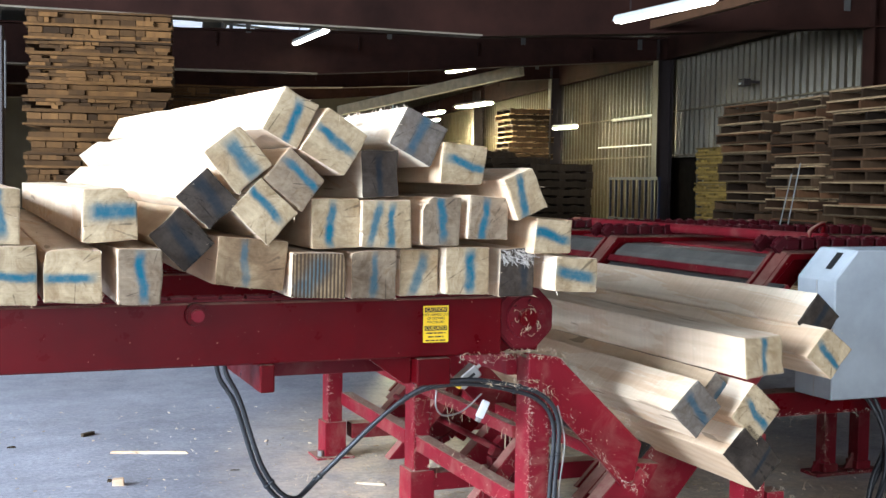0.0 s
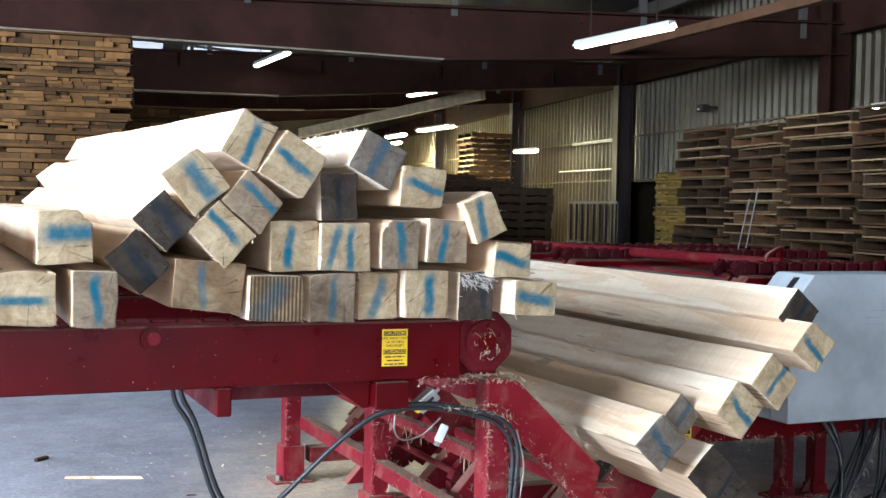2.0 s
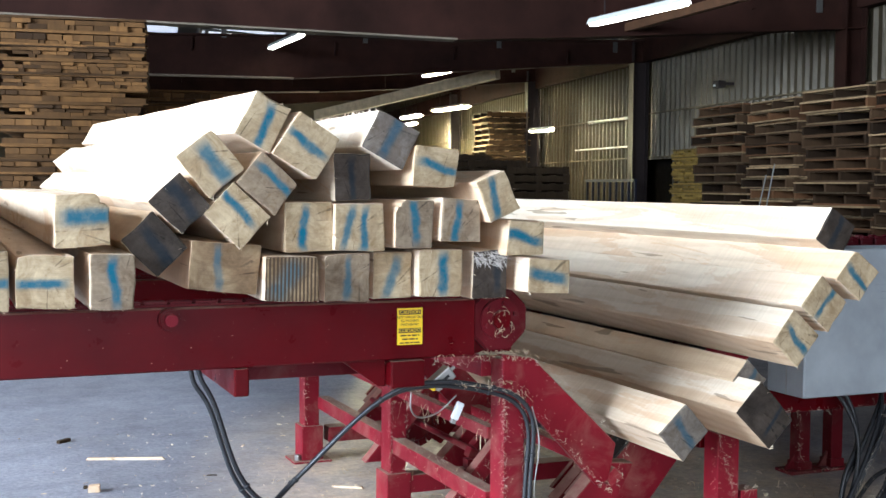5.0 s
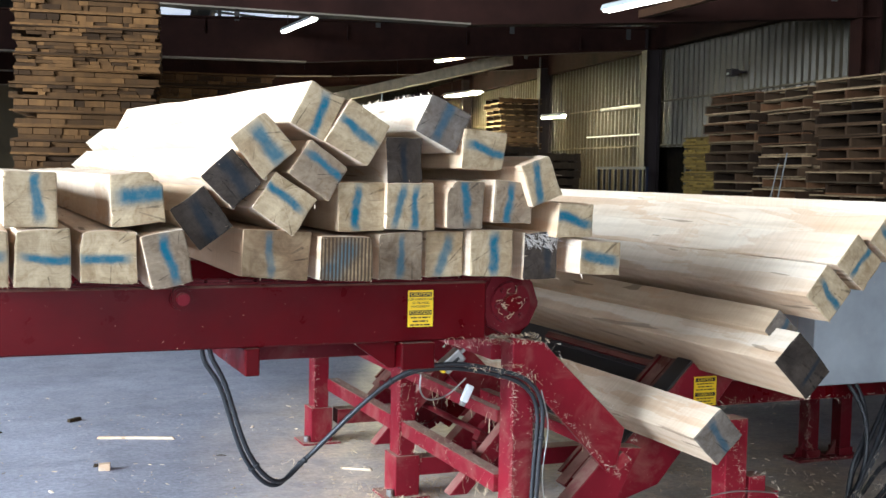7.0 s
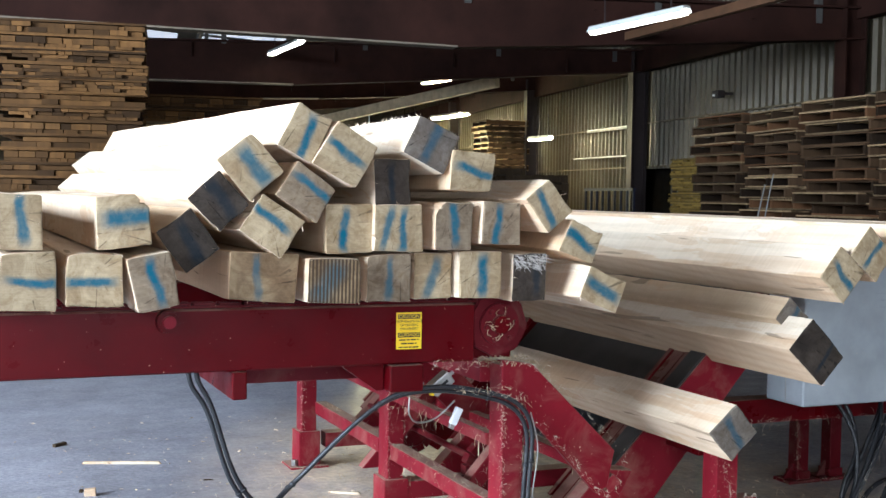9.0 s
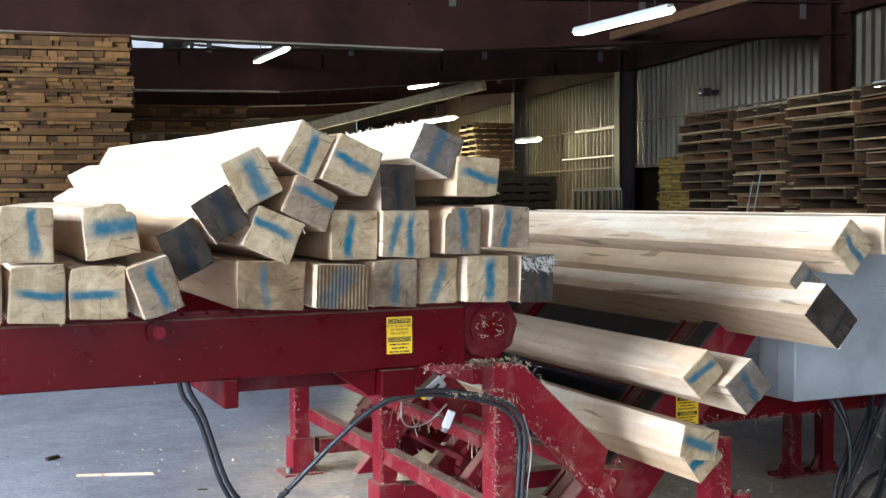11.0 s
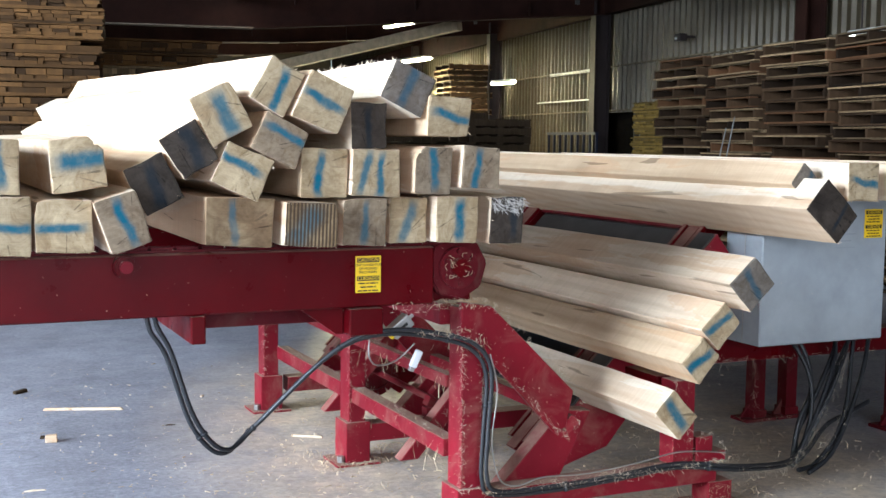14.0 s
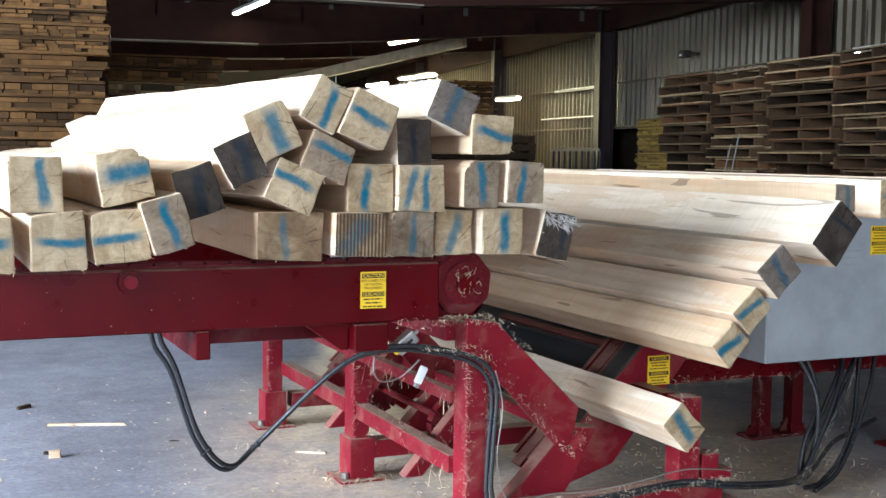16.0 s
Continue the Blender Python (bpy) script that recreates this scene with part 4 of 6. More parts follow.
def lift_arms():
    """The slanting chain arms that carry the cants up and over."""
    lift = thing("lift_conveyor", MACH, "dark red slanting chain lift raising the cants", "conveyor")
    for y in (0.40, 1.52, 2.2):
        low = 0.40
        a = part("arm", mprism([(low, low - 0.275), (1.08, 0.805), (1.16, 0.895), (2.6, 0.895), (2.6, 0.80), (1.2, 0.80), (low + 0.08, low - 0.33)], y + 0.03, y + 0.09), RED, lift)
        for yy in (y, y + 0.095):
            bm = bmesh.new()
            x = 1.11
            while x < 2.5:
                z = 0.92 if x > 1.14 else min(x - 0.188, 0.92)
                tilt = 0 if x > 1.14 else -45
                c = pose(x * S, (yy + 0.012) * S, z * S, 0, tilt, 0)
                for side in (-0.012, 0.012):
                    n0 = len(bm.verts)
                    block(-0.036, 0.036, side - 0.005, side + 0.005, -0.022, 0.026, 0.007, bm=bm)
                    bm.verts.ensure_lookup_table()
                    bmesh.ops.transform(bm, matrix=c, verts=bm.verts[n0:])
                n0 = len(bm.verts)
                block(-0.02, 0.02, -0.014, 0.014, -0.016, 0.034, 0.008, bm=bm)
                bm.verts.ensure_lookup_table()
                bmesh.ops.transform(bm, matrix=c, verts=bm.verts[n0:])
                x += 0.062 * (1.0 if x > 1.14 else 0.707)
            part("drag_chain", bm, CHAIN_RED, a)
            part("chain_rail", mprism([(low + 0.02, low - 0.25), (1.08, 0.812), (1.15, 0.893), (2.6, 0.893), (2.6, 0.87), (1.16, 0.87), (low + 0.05, low - 0.26)], yy, yy + 0.022), RED, a)
    face = part("arm", mprism([(0.32, 0.06), (1.06, 0.80), (1.14, 0.70), (0.66, 0.14), (0.40, 0.06)], 0.30, 0.335), RED_DUSTY, lift)
    part("wear_strip", mprism([(0.34, 0.085), (1.05, 0.795), (1.045, 0.80), (0.335, 0.09)], 0.30, 0.375, 0.0), DARK_STEEL, face)
    for y0, y1 in ((0.535, 1.50), (1.66, 2.17)):
        p = thing("slide_plate", MACH, "dull grey sheet steel slide plate between lift arms", "steel plate", "slide plates")
        part("sheet", mprism([(0.70, 0.39), (1.10, 0.79), (1.11, 0.78), (0.71, 0.38)], y0, y1), DARK_STEEL, p)
        # flat top of the same plate: the light it catches is in its colour
        part("top_sheet", mprism([(1.10, 0.795), (1.135, 0.84), (1.175, 0.868), (1.30, 0.87), (1.30, 0.86), (1.18, 0.855), (1.145, 0.83), (1.11, 0.785)], y0, y1), LIT_STEEL, p, "grey steel top coloured lighter as if lit")
        part("rib", mprism([(1.085, 0.80), (1.10, 0.825), (1.125, 0.817), (1.11, 0.79)], y0, y1, 0.004), RED_DARK, p)
    r = part("top_rail", hose([MACH @ (Vector(p) * S) for p in ((1.42, 0.56, 0.93), (1.42, 1.4, 0.93), (1.42, 2.4, 0.93))], 0.028), RED_DARK)
    tagged(r, "red steel pipe rail along the outfeed", "rail")
    t = thing("outfeed_table", MACH, "dark red outfeed table with legs behind the grey cabinet", "machine table")
    part("bed", mblock(1.36, 2.7, 0.5, 2.5, 0.82, 0.875), RED_DARK, t)
    part("front_tube", mblock(0.86, 1.95, 0.36, 0.44, 0.36, 0.44), RED, t)
    part("side_tube", mblock(0.80, 0.86, 0.36, 2.2, 0.36, 0.44), RED, t)
    for x, y in ((1.70, 0.86), (1.86, 0.86), (2.12, 0.55)):
        leg = part("leg", mblock(x, x + 0.055, y, y + 0.055, 0.01, 0.82 if x > 1.4 else 0.4), RED_DARK, t)
        part("foot", mblock(x - 0.05, x + 0.10, y - 0.02, y + 0.08, 0.0, 0.014), RED_DARK, leg)
        part("shoe", mblock(x - 0.006, x + 0.061, y - 0.006, y + 0.061, 0.0, 0.045), RED_DARK, leg)
        part("gusset", mprism([(x - 0.045, 0.014), (x, 0.014), (x, 0.075)], y + 0.02, y + 0.035), RED_DARK, leg)
    tray = thing("catch_tray", MACH, "black rubber apron with red rim under the slanting arms", "apron")
    part("apron", mprism([(0.57, 0.265), (0.76, 0.455), (0.78, 0.44), (0.59, 0.25)], 0.52, 1.25), BLACK, tray)
    part("rim", mprism([(0.755, 0.47), (0.77, 0.49), (0.80, 0.485), (0.80, 0.45)], 0.50, 1.27), RED, tray)
    c = thing("guard_cabinet", MACH, "pale grey painted sheet steel drive guard", "cabinet")
    part("body", mprism([(1.12, 0.45), (1.635, 0.45), (1.635, 0.918), (1.205, 0.918), (1.12, 0.825)], 0.15, 0.33, 0.006), GREY_PAINT, c)
    part("seam", mblock(1.119, 1.123, 0.232, 0.236, 0.45, 0.82, 0.0), STEEL, c)
    part("maker_plate", mprism([(1.145, 0.855), (1.19, 0.9045), (1.188, 0.9065), (1.143, 0.857)], 0.20, 0.225, 0.0), INK, c)
    for k in range(3):
        part("marking", mblock(1.40 + 0.02 * (k % 2), 1.50 - 0.02 * (k % 2), 0.1485, 0.1498, 0.80 - 0.022 * k, 0.803 - 0.022 * k, 0.0), FADED, c)
    h = part("handle", hose([Vector(p) * S for p in ((1.30, 0.5, 0.93), (1.32, 0.52, 0.96), (1.40, 0.55, 0.985), (1.44, 0.6, 0.95))], 0.01), RED, t)


lift_arms()


def sticker(m, lines, w=0.092, h=0.125):
    s = thing("warning_label", m, "yellow warning sticker with black print on red steel", "label", "warning stickers")
    part("sheet", block(-w / 2, w / 2, -0.0012, 0, -h / 2, h / 2), YELLOW, s)
    for k, text in enumerate(("CAUTION", "CUIDADO")):
        z = h / 2 - 0.014 - k * h / 2
        part("header", block(-w * 0.44, w * 0.44, -0.0017, -0.0012, z - 0.008, z + 0.008), INK, s)
        words(text, 0.0165, pose(0, -0.0021, z, 90, 0, 0), s, YELLOW)
        for i in range(3):
            zz = z - 0.0168 - 0.0125 * i
            if lines and k == 0:
                words(lines[i], 0.0118, pose(0, -0.0016, zz, 90, 0, 0), s, INK, "fine_print")
                continue
            n = w * (0.38, 0.31, 0.40)[i]
            x = -n
            while x < n - 0.004:   # word by word
                e = min(x + random.uniform(0.010, 0.024), n)
                part("print", block(x, e, -0.0015, -0.0012, zz - 0.0023, zz + 0.0023), INK, s)
                x = e + 0.0035
    return s


sticker(MACH @ pose(-0.2615 * S, -0.001, 0.7485 * S), ("KEEP HANDS OUT", "OF MOVING", "MACHINERY"))
sticker(MACH @ pose(0.822 * S, 0.2985 * S, 0.425 * S), (), 0.112, 0.125)
sticker(MACH @ pose(1.575 * S, 0.1495 * S, 0.834 * S), (), 0.105, 0.126)


def cables():
    y = 0.1
    a = [(-0.80, 0.1, 0.68), (-0.79, 0.1, 0.62), (-0.75, y, 0.55), (-0.69, y, 0.375), (-0.61, y + 0.02, 0.290), (-0.52, y + 0.05, 0.342), (-0.385, 0.07, 0.50), (-0.29, 0.03, 0.573), (-0.18, 0.02, 0.588), (-0.06, 0.02, 0.57), (0.04, 0.015, 0.535), (0.085, 0.012, 0.46), (0.078, 0.012, 0.30), (0.075, 0.01, 0.18), (0.11, 0.01, 0.13)]
    for k in range(2):
        dx, dz = (0, 0.009)[k], (0, 0.012)[k]
        pts = [Vector((p[0] + dx * (1 if i > 1 else 1.6), p[1] - 0.012 * (k == 1), p[2] + dz)) * S for i, p in enumerate(a)]
        pts += [Vector(p) * S for p in ((0.28, 0.005, 0.122 + dz), (0.50, 0.01, 0.128 + dz), (0.72, 0.012, 0.14 + dz), (0.92, 0.0, 0.115 + dz), (1.13, 0.06, 0.085 + dz), (1.27, 0.15, 0.065 + dz), (1.35, 0.2, 0.085 + dz), (1.45, 0.2, 0.225 + dz), (1.56, 0.235, 0.39), (1.65, 0.31, 0.47))]
        h = part("hydraulic_hose", hose([MACH @ p for p in pts], 0.0082), BLACK)
        tagged(h, "black rubber hydraulic hose looped below the red beam", "hose", "hydraulic hoses")
        line = smooth_path([MACH @ p for p in pts])
        for i in (26, 39, 52, 74, 92, 122, 140):   # plastic ties round the hose
            part("tie", hose([line[i], line[i].lerp(line[i + 1], 0.45)], 0.0112, steps=1), BLACK, h, "black plastic tie round the hose")
    runs = (((1.325, 0.21, 0.05), (1.355, 0.22, 0.17), (1.42, 0.24, 0.27), (1.435, 0.28, 0.37), (1.40, 0.32, 0.47)),
            ((1.33, 0.20, 0.04), (1.40, 0.21, 0.13), (1.47, 0.22, 0.25), (1.57, 0.25, 0.40), (1.70, 0.32, 0.47)),
            ((1.34, 0.21, 0.035), (1.36, 0.23, 0.13), (1.44, 0.24, 0.25), (1.54, 0.27, 0.39), (1.60, 0.32, 0.47)),
            ((1.335, 0.19, 0.02), (1.41, 0.20, 0.03), (1.50, 0.21, 0.10), (1.58, 0.24, 0.21), (1.63, 0.28, 0.34), (1.68, 0.32, 0.47)),
            ((1.33, 0.22, 0.025), (1.40, 0.23, 0.06), (1.50, 0.25, 0.14), (1.60, 0.26, 0.17), (1.72, 0.28, 0.20)),
            ((1.30, 0.17, 0.05), (1.38, 0.19, 0.16), (1.45, 0.21, 0.26), (1.53, 0.25, 0.38), (1.57, 0.31, 0.47)),
            ((1.32, 0.18, 0.06), (1.385, 0.20, 0.18), (1.41, 0.23, 0.30), (1.395, 0.27, 0.39), (1.36, 0.32, 0.47)),
            ((1.36, 0.17, 0.012), (1.46, 0.18, 0.06), (1.56, 0.21, 0.17), (1.66, 0.25, 0.33), (1.74, 0.31, 0.47)))
    for pts in runs:
        h = part("hanging_cable", hose([MACH @ (Vector(p) * S) for p in pts], 0.0105), BLACK)
        tagged(h, "black cable hanging below the grey cabinet", "cable", "hanging cables")
    w = part("thin_wire", hose([MACH @ (Vector(p) * S) for p in ((-0.245, 0.03, 0.575), (-0.245, 0.03, 0.53), (-0.21, 0.06, 0.50), (-0.15, 0.08, 0.505), (-0.10, 0.07, 0.55))], 0.003), STEEL)
    tagged(w, "thin grey wire at the switch", "wire")
    w = part("thin_wire", hose([MACH @ (Vector(p) * S) for p in ((0.09, 0.0, 0.52), (0.112, -0.002, 0.42), (0.098, -0.002, 0.28), (0.125, 0.0, 0.175), (0.18, 0.0, 0.15), (0.26, 0.0, 0.165), (0.40, 0.005, 0.158), (0.56, 0.005, 0.17), (0.72, 0.0, 0.19), (0.9, 0.02, 0.165))], 0.0028), STEEL)
    tagged(w, "thin grey wire beside the black hoses", "wire")
    s = thing("limit_switch", MACH @ pose(-0.155 * S, 0.02 * S, 0.605 * S, 0, -38, 0), "grey limit switch box with yellow plug", "switch")
    part("body", block(-0.045, 0.04, 0, 0.05, -0.024, 0.024, 0.005), STEEL, s)
    part("plug", block(-0.055, -0.045, 0.01, 0.04, -0.014, 0.014, 0.003), YELLOW, s)
    part("lever", block(0.04, 0.06, 0.02, 0.03, -0.006, 0.006, 0.002), STEEL, s)
    part("print", block(-0.018, 0.02, -0.0012, 0, -0.006, 0.004), INK, s)
    p = thing("cable_plug", MACH @ pose(-0.10 * S, 0.06 * S, 0.512 * S, 0, 25, 0), "white plug on a thin wire", "plug")
    part("body", block(-0.014, 0.014, -0.01, 0.01, -0.035, 0.03, 0.005), WHITE, p)
    part("cap", block(-0.010, 0.010, -0.008, 0.008, -0.05, -0.035, 0.003), STEEL, p)


cables()


# ---- cants ----
TONES = {
    "pale": ((0.40, 0.315, 0.20), (0.28, 0.21, 0.125), "pale sawn cant with a blue stripe sprayed on its end"),
    "drab": ((0.25, 0.195, 0.135), (0.15, 0.112, 0.076), "sawn cant with a weathered drab end and a blue stripe"),
    "brown": ((0.25, 0.18, 0.105), (0.14, 0.092, 0.052), "sawn cant with a brown end and a blue stripe"),
    "grey": ((0.175, 0.15, 0.125), (0.10, 0.085, 0.072), "sawn cant with a grey stained end and a blue stripe"),
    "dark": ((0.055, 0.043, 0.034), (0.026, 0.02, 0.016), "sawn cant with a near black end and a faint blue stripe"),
}


def cant(w, h, length, tone, angle, offset, width, ridged=False, wood_of=None, second=None, wane=0.0, strength=None):
    """A rough sawn square timber: its near end at the origin, running away along y."""
    base, ring, label = TONES[tone]
    jit = random.uniform(0.90, 1.12)
    base, ring = [tuple(c * jit for c in col) for col in (base, ring)]
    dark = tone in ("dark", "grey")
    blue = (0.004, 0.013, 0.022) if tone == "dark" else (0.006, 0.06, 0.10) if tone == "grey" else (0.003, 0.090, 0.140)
    corners = [(-w / 2, -h / 2), (w / 2, -h / 2), (w / 2, h / 2), (-w / 2, h / 2)]
    corners = [(x + random.uniform(-0.004, 0.004), z + random.uniform(-0.004, 0.004)) for x, z in corners]
    per, line = 7, []          # points on each side; the two at a corner round it
    for c in range(4):
        (x0, z0), (x1, z1) = corners[c], corners[(c + 1) % 4]
        long = math.hypot(x1 - x0, z1 - z0)
        for k in range(per):
            u = (0.003 / long, 0.10, 0.28, 0.5, 0.72, 0.90, 1 - 0.003 / long)[k]
            line.append((x0 + (x1 - x0) * u, z0 + (z1 - z0) * u, c, u))
    soft_corner, phase = random.choice((2, 3)), random.uniform(0, 6)
    bow, twist = random.uniform(-0.006, 0.006), random.uniform(-0.004, 0.004)
    chips = [(random.randrange(len(line)), random.uniform(0.001, 0.0035)) for _ in range(random.choice((2, 3, 4)))]
    ragged = [random.uniform(0, 0.002) for _ in line]
    nick = [0.0] * len(line)
    for k, deep in chips:
        for d, f in ((-1, 0.4), (0, 1.0), (1, 0.5)):
            nick[(k + d) % len(line)] += deep * f
            ragged[(k + d) % len(line)] += deep * f * 1.2

    def ring_at(y, near):
        """The outline y metres from the near end: nicked at the end, waned along one edge."""
        u, out = y / length, []
        worn = max(0.0, math.sin(2.1 * y + phase) + 0.5 * math.sin(5.3 * y + 2 * phase)) * 0.003 + wane * max(0.0, 1 - y / 1.5)
        for (x, z, c, v), g, d in zip(line, ragged, nick):
            edge = max(0.0, 1 - 4.5 * v if c == soft_corner else 4.5 * v - 3.5 if (c + 1) % 4 == soft_corner else 0.0)
            pull = 1 - edge * worn / (0.5 * min(w, h)) - (d * near) / (0.5 * min(w, h))
            j = 0.0010
            out.append((x * pull + bow * math.sin(3.14 * u) + random.uniform(-j, j), y + g * near, z * pull + twist * u + random.uniform(-j, j)))
        return out

    stations = [0.0, 0.02, 0.06, 0.14] + [length * k / 26 for k in range(2, 27)]
    outlines = [ring_at(y, max(0.0, 1 - y / 0.05)) for y in stations]
    bm, n = bmesh.new(), len(line)
    rings = [[bm.verts.new(p) for p in o] for o in outlines]
    for a, b in zip(rings, rings[1:]):
        for i in range(n):
            bm.faces.new((a[i], b[i], b[(i + 1) % n], a[(i + 1) % n]))
    for r in (rings[0], rings[-1]):
        mid = bm.verts.new(sum((v.co for v in r), Vector()) / n + Vector((0, 0.006 if r is rings[0] else 0, 0)))
        for i in range(n):
            bm.faces.new((r[i], r[(i + 1) % n], mid))
    bmesh.ops.recalc_face_normals(bm, faces=bm.faces)
    t = thing("cant", MACH, label, "timber", "rough sawn cants")
    part("body", bm, wood_of or CANT, t)
    e = bmesh.new()
    outer = [e.verts.new((x * 0.994, y - 0.0018, z * 0.994)) for x, y, z in outlines[0]]
    back = [e.verts.new((x * 0.994, y + 0.004, z * 0.994)) for x, y, z in outlines[0]]
    inner = [e.verts.new((x * 0.93, -0.0018, z * 0.93)) for x, y, z in outlines[0]]
    mid = e.verts.new((0, -0.0018, 0))
    for i in range(n):
        k = (i + 1) % n
        e.faces.new((outer[i], outer[k], inner[k], inner[i]))
        e.faces.new((inner[i], inner[k], mid))
        e.faces.new((outer[k], outer[i], back[i], back[k]))
    bmesh.ops.recalc_face_normals(e, faces=e.faces)
    if strength is None:
        strength = random.uniform(0.92, 1.0) if not dark else 0.7
    part("end_face", e, end_grain("cant end", base, ring, angle, offset, width, blue, strength, dark, ridged, second), t)
    # slivers torn out along the saw cut
    bm = bmesh.new()
    for _ in range(random.choice((10, 14, 20))):
        x, y, z = random.choice(outlines[0])
        p = Vector((x, y - 0.001, z))
        d = Vector((random.gauss(0, 0.006), -random.uniform(0.0, 0.006), random.gauss(-0.003, 0.006))) * random.choice((0.6, 0.6, 1.0, 1.8))
        q = Vector((random.uniform(-1, 1), 0.6, random.uniform(-1, 1))) * 0.0016
        bm.faces.new([bm.verts.new(v) for v in (p - q, p + q, p + d)])
    tagged(part("sliver", bm, wood_of or CANT, t), kind="stuff")
    return t


random.seed(11)
cant_b0 = cant(0.148, 0.163, 4.35, "pale", 0, 0.0, 0.17)
cant_b1 = cant(0.157, 0.166, 4.35, "pale", 0, 0, 0.15)
cant_b2 = cant(0.162, 0.155, 4.35, "pale", -1, 0.0, 0.14, wane=0.008)
cant_b3 = cant(0.129, 0.158, 4.35, "drab", 86, 0.05, 0.15)
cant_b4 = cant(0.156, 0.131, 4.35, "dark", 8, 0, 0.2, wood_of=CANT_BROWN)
cant_b5 = cant(0.211, 0.149, 4.35, "brown", 86, -0.15, 0.13, wood_of=CANT_BROWN, strength=0.6)
cant_b6 = cant(0.170, 0.146, 4.35, "brown", -58, 0.1, 0.34, True, strength=0.6)
cant_b7 = cant(0.148, 0.152, 4.35, "drab", -86, 0.0, 0.13, strength=0.7)
cant_b8 = cant(0.134, 0.153, 4.35, "pale", -72, 0.0, 0.17, strength=0.75)
cant_b9 = cant(0.153, 0.156, 4.35, "pale", 88, 0.05, 0.17)
cant_b10 = cant(0.129, 0.160, 4.35, "dark", 88, 0.15, 0.12)
cant_c1 = cant(0.145, 0.159, 4.35, "pale", 88, 0.1, 0.16)
cant_c2 = cant(0.156, 0.155, 4.35, "pale", 0, 0.1, 0.27, wane=0.03)
cant_c3 = cant(0.159, 0.153, 4.35, "pale", -87, 0.1, 0.14, wood_of=CANT_BROWN)
cant_c4 = cant(0.163, 0.151, 4.35, "pale", -84, -0.12, 0.13, second=(-76, 0.22, 0.13))
cant_c5 = cant(0.126, 0.153, 4.35, "drab", 88, 0.0, 0.14, wane=0.012)
cant_c6 = cant(0.141, 0.147, 4.35, "drab", -83, 0.1, 0.13)
cant_d1 = cant(0.160, 0.140, 4.35, "pale", 2, 0.05, 0.24, strength=0.85)
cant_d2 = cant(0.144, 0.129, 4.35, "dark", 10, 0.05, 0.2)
cant_d3 = cant(0.157, 0.139, 4.35, "pale", 3, 0.1, 0.15)
cant_d4 = cant(0.155, 0.131, 4.35, "drab", 2, 0.15, 0.13, wood_of=CANT_BROWN)
cant_d5 = cant(0.122, 0.151, 4.35, "pale", 80, 0.05, 0.16)
cant_d6 = cant(0.164, 0.153, 4.35, "pale", 8, 0.05, 0.14)
cant_d7 = cant(0.158, 0.132, 4.35, "grey", 90, 0.0, 0.18, wood_of=CANT_WHITE)
cant_d8 = cant(0.121, 0.154, 4.35, "dark", 90, 0.0, 0.1)
cant_d9 = cant(0.146, 0.131, 4.35, "pale", 7, 0.0, 0.15, wood_of=CANT_BROWN)
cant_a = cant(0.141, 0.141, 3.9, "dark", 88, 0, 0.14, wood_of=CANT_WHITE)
cant_b = cant(0.141, 0.141, 3.9, "pale", 10, -0.05, 0.13)
cant_c = cant(0.164, 0.142, 3.9, "pale", 90, 0, 0.13, wood_of=CANT_HALF)
cant_e = cant(0.155, 0.148, 3.9, "pale", 12, 0, 0.13, wood_of=CANT_HALF)
cant_d = cant(0.118, 0.107, 3.9, "grey", 85, 0, 0.12, wood_of=CANT_BROWN)
cant_g = cant(0.211, 0.152, 3.9, "dark", 85, 0.3, 0.08, wood_of=CANT_HALF)
cant_f = cant(0.148, 0.152, 3.9, "grey", 5, 0, 0.14)
cant_x1 = cant(0.112, 0.143, 3.9, "pale", -80, 0.1, 0.14)
cant_x2 = cant(0.130, 0.116, 3.9, "pale", 10, 0, 0.17, wood_of=CANT_BROWN)
cant_x3 = cant(0.154, 0.116, 3.9, "pale", 10, 0.0, 0.2, wood_of=CANT_WHITE)
cant_d7_w, cant_d7_h = 0.158, 0.132

# torn fibres on the dark end at the deck's edge
bm = bmesh.new()
for _ in range(170):
    x, z = random.uniform(-0.06, 0.06), random.uniform(0.035, 0.08)
    a = random.uniform(-1.2, 1.2)
    p, d = Vector((x, -0.004, z)), Vector((math.sin(a), -0.35, -abs(math.cos(a)) * 0.7)) * random.uniform(0.012, 0.04)
    s = Vector((0.0007, 0, 0.0006))
    q = [bm.verts.new(v) for v in (p - s, p + s, p + d * 0.6 + s + Vector((0.0008, 0, 0.0015)), p + d)]
    bm.faces.new(q)
tagged(part("torn_fibre", bm, plain("grey wood fibres", (0.36, 0.33, 0.30), 0.9), cant_b10, "frayed pale grey fibres"), kind="stuff")

# ragged bark edge along the top of a cant
bm = bmesh.new()
for _ in range(170):
    y = random.uniform(0, 2.4)
    p = Vector((-cant_d7_w / 2 + random.uniform(-0.004, 0.004), y, cant_d7_h / 2 - random.uniform(0, 0.01)))
    d = Vector((random.uniform(-0.012, 0.008), random.uniform(-0.03, 0.03), random.uniform(0.001, 0.011)))
    q = Vector((0, random.uniform(0.003, 0.01), 0))
    bm.faces.new([bm.verts.new(v) for v in (p - q, p + q, p + d)])
tagged(part("frayed_edge", bm, CANT_WHITE, cant_d7, "frayed pale edge"), kind="stuff")

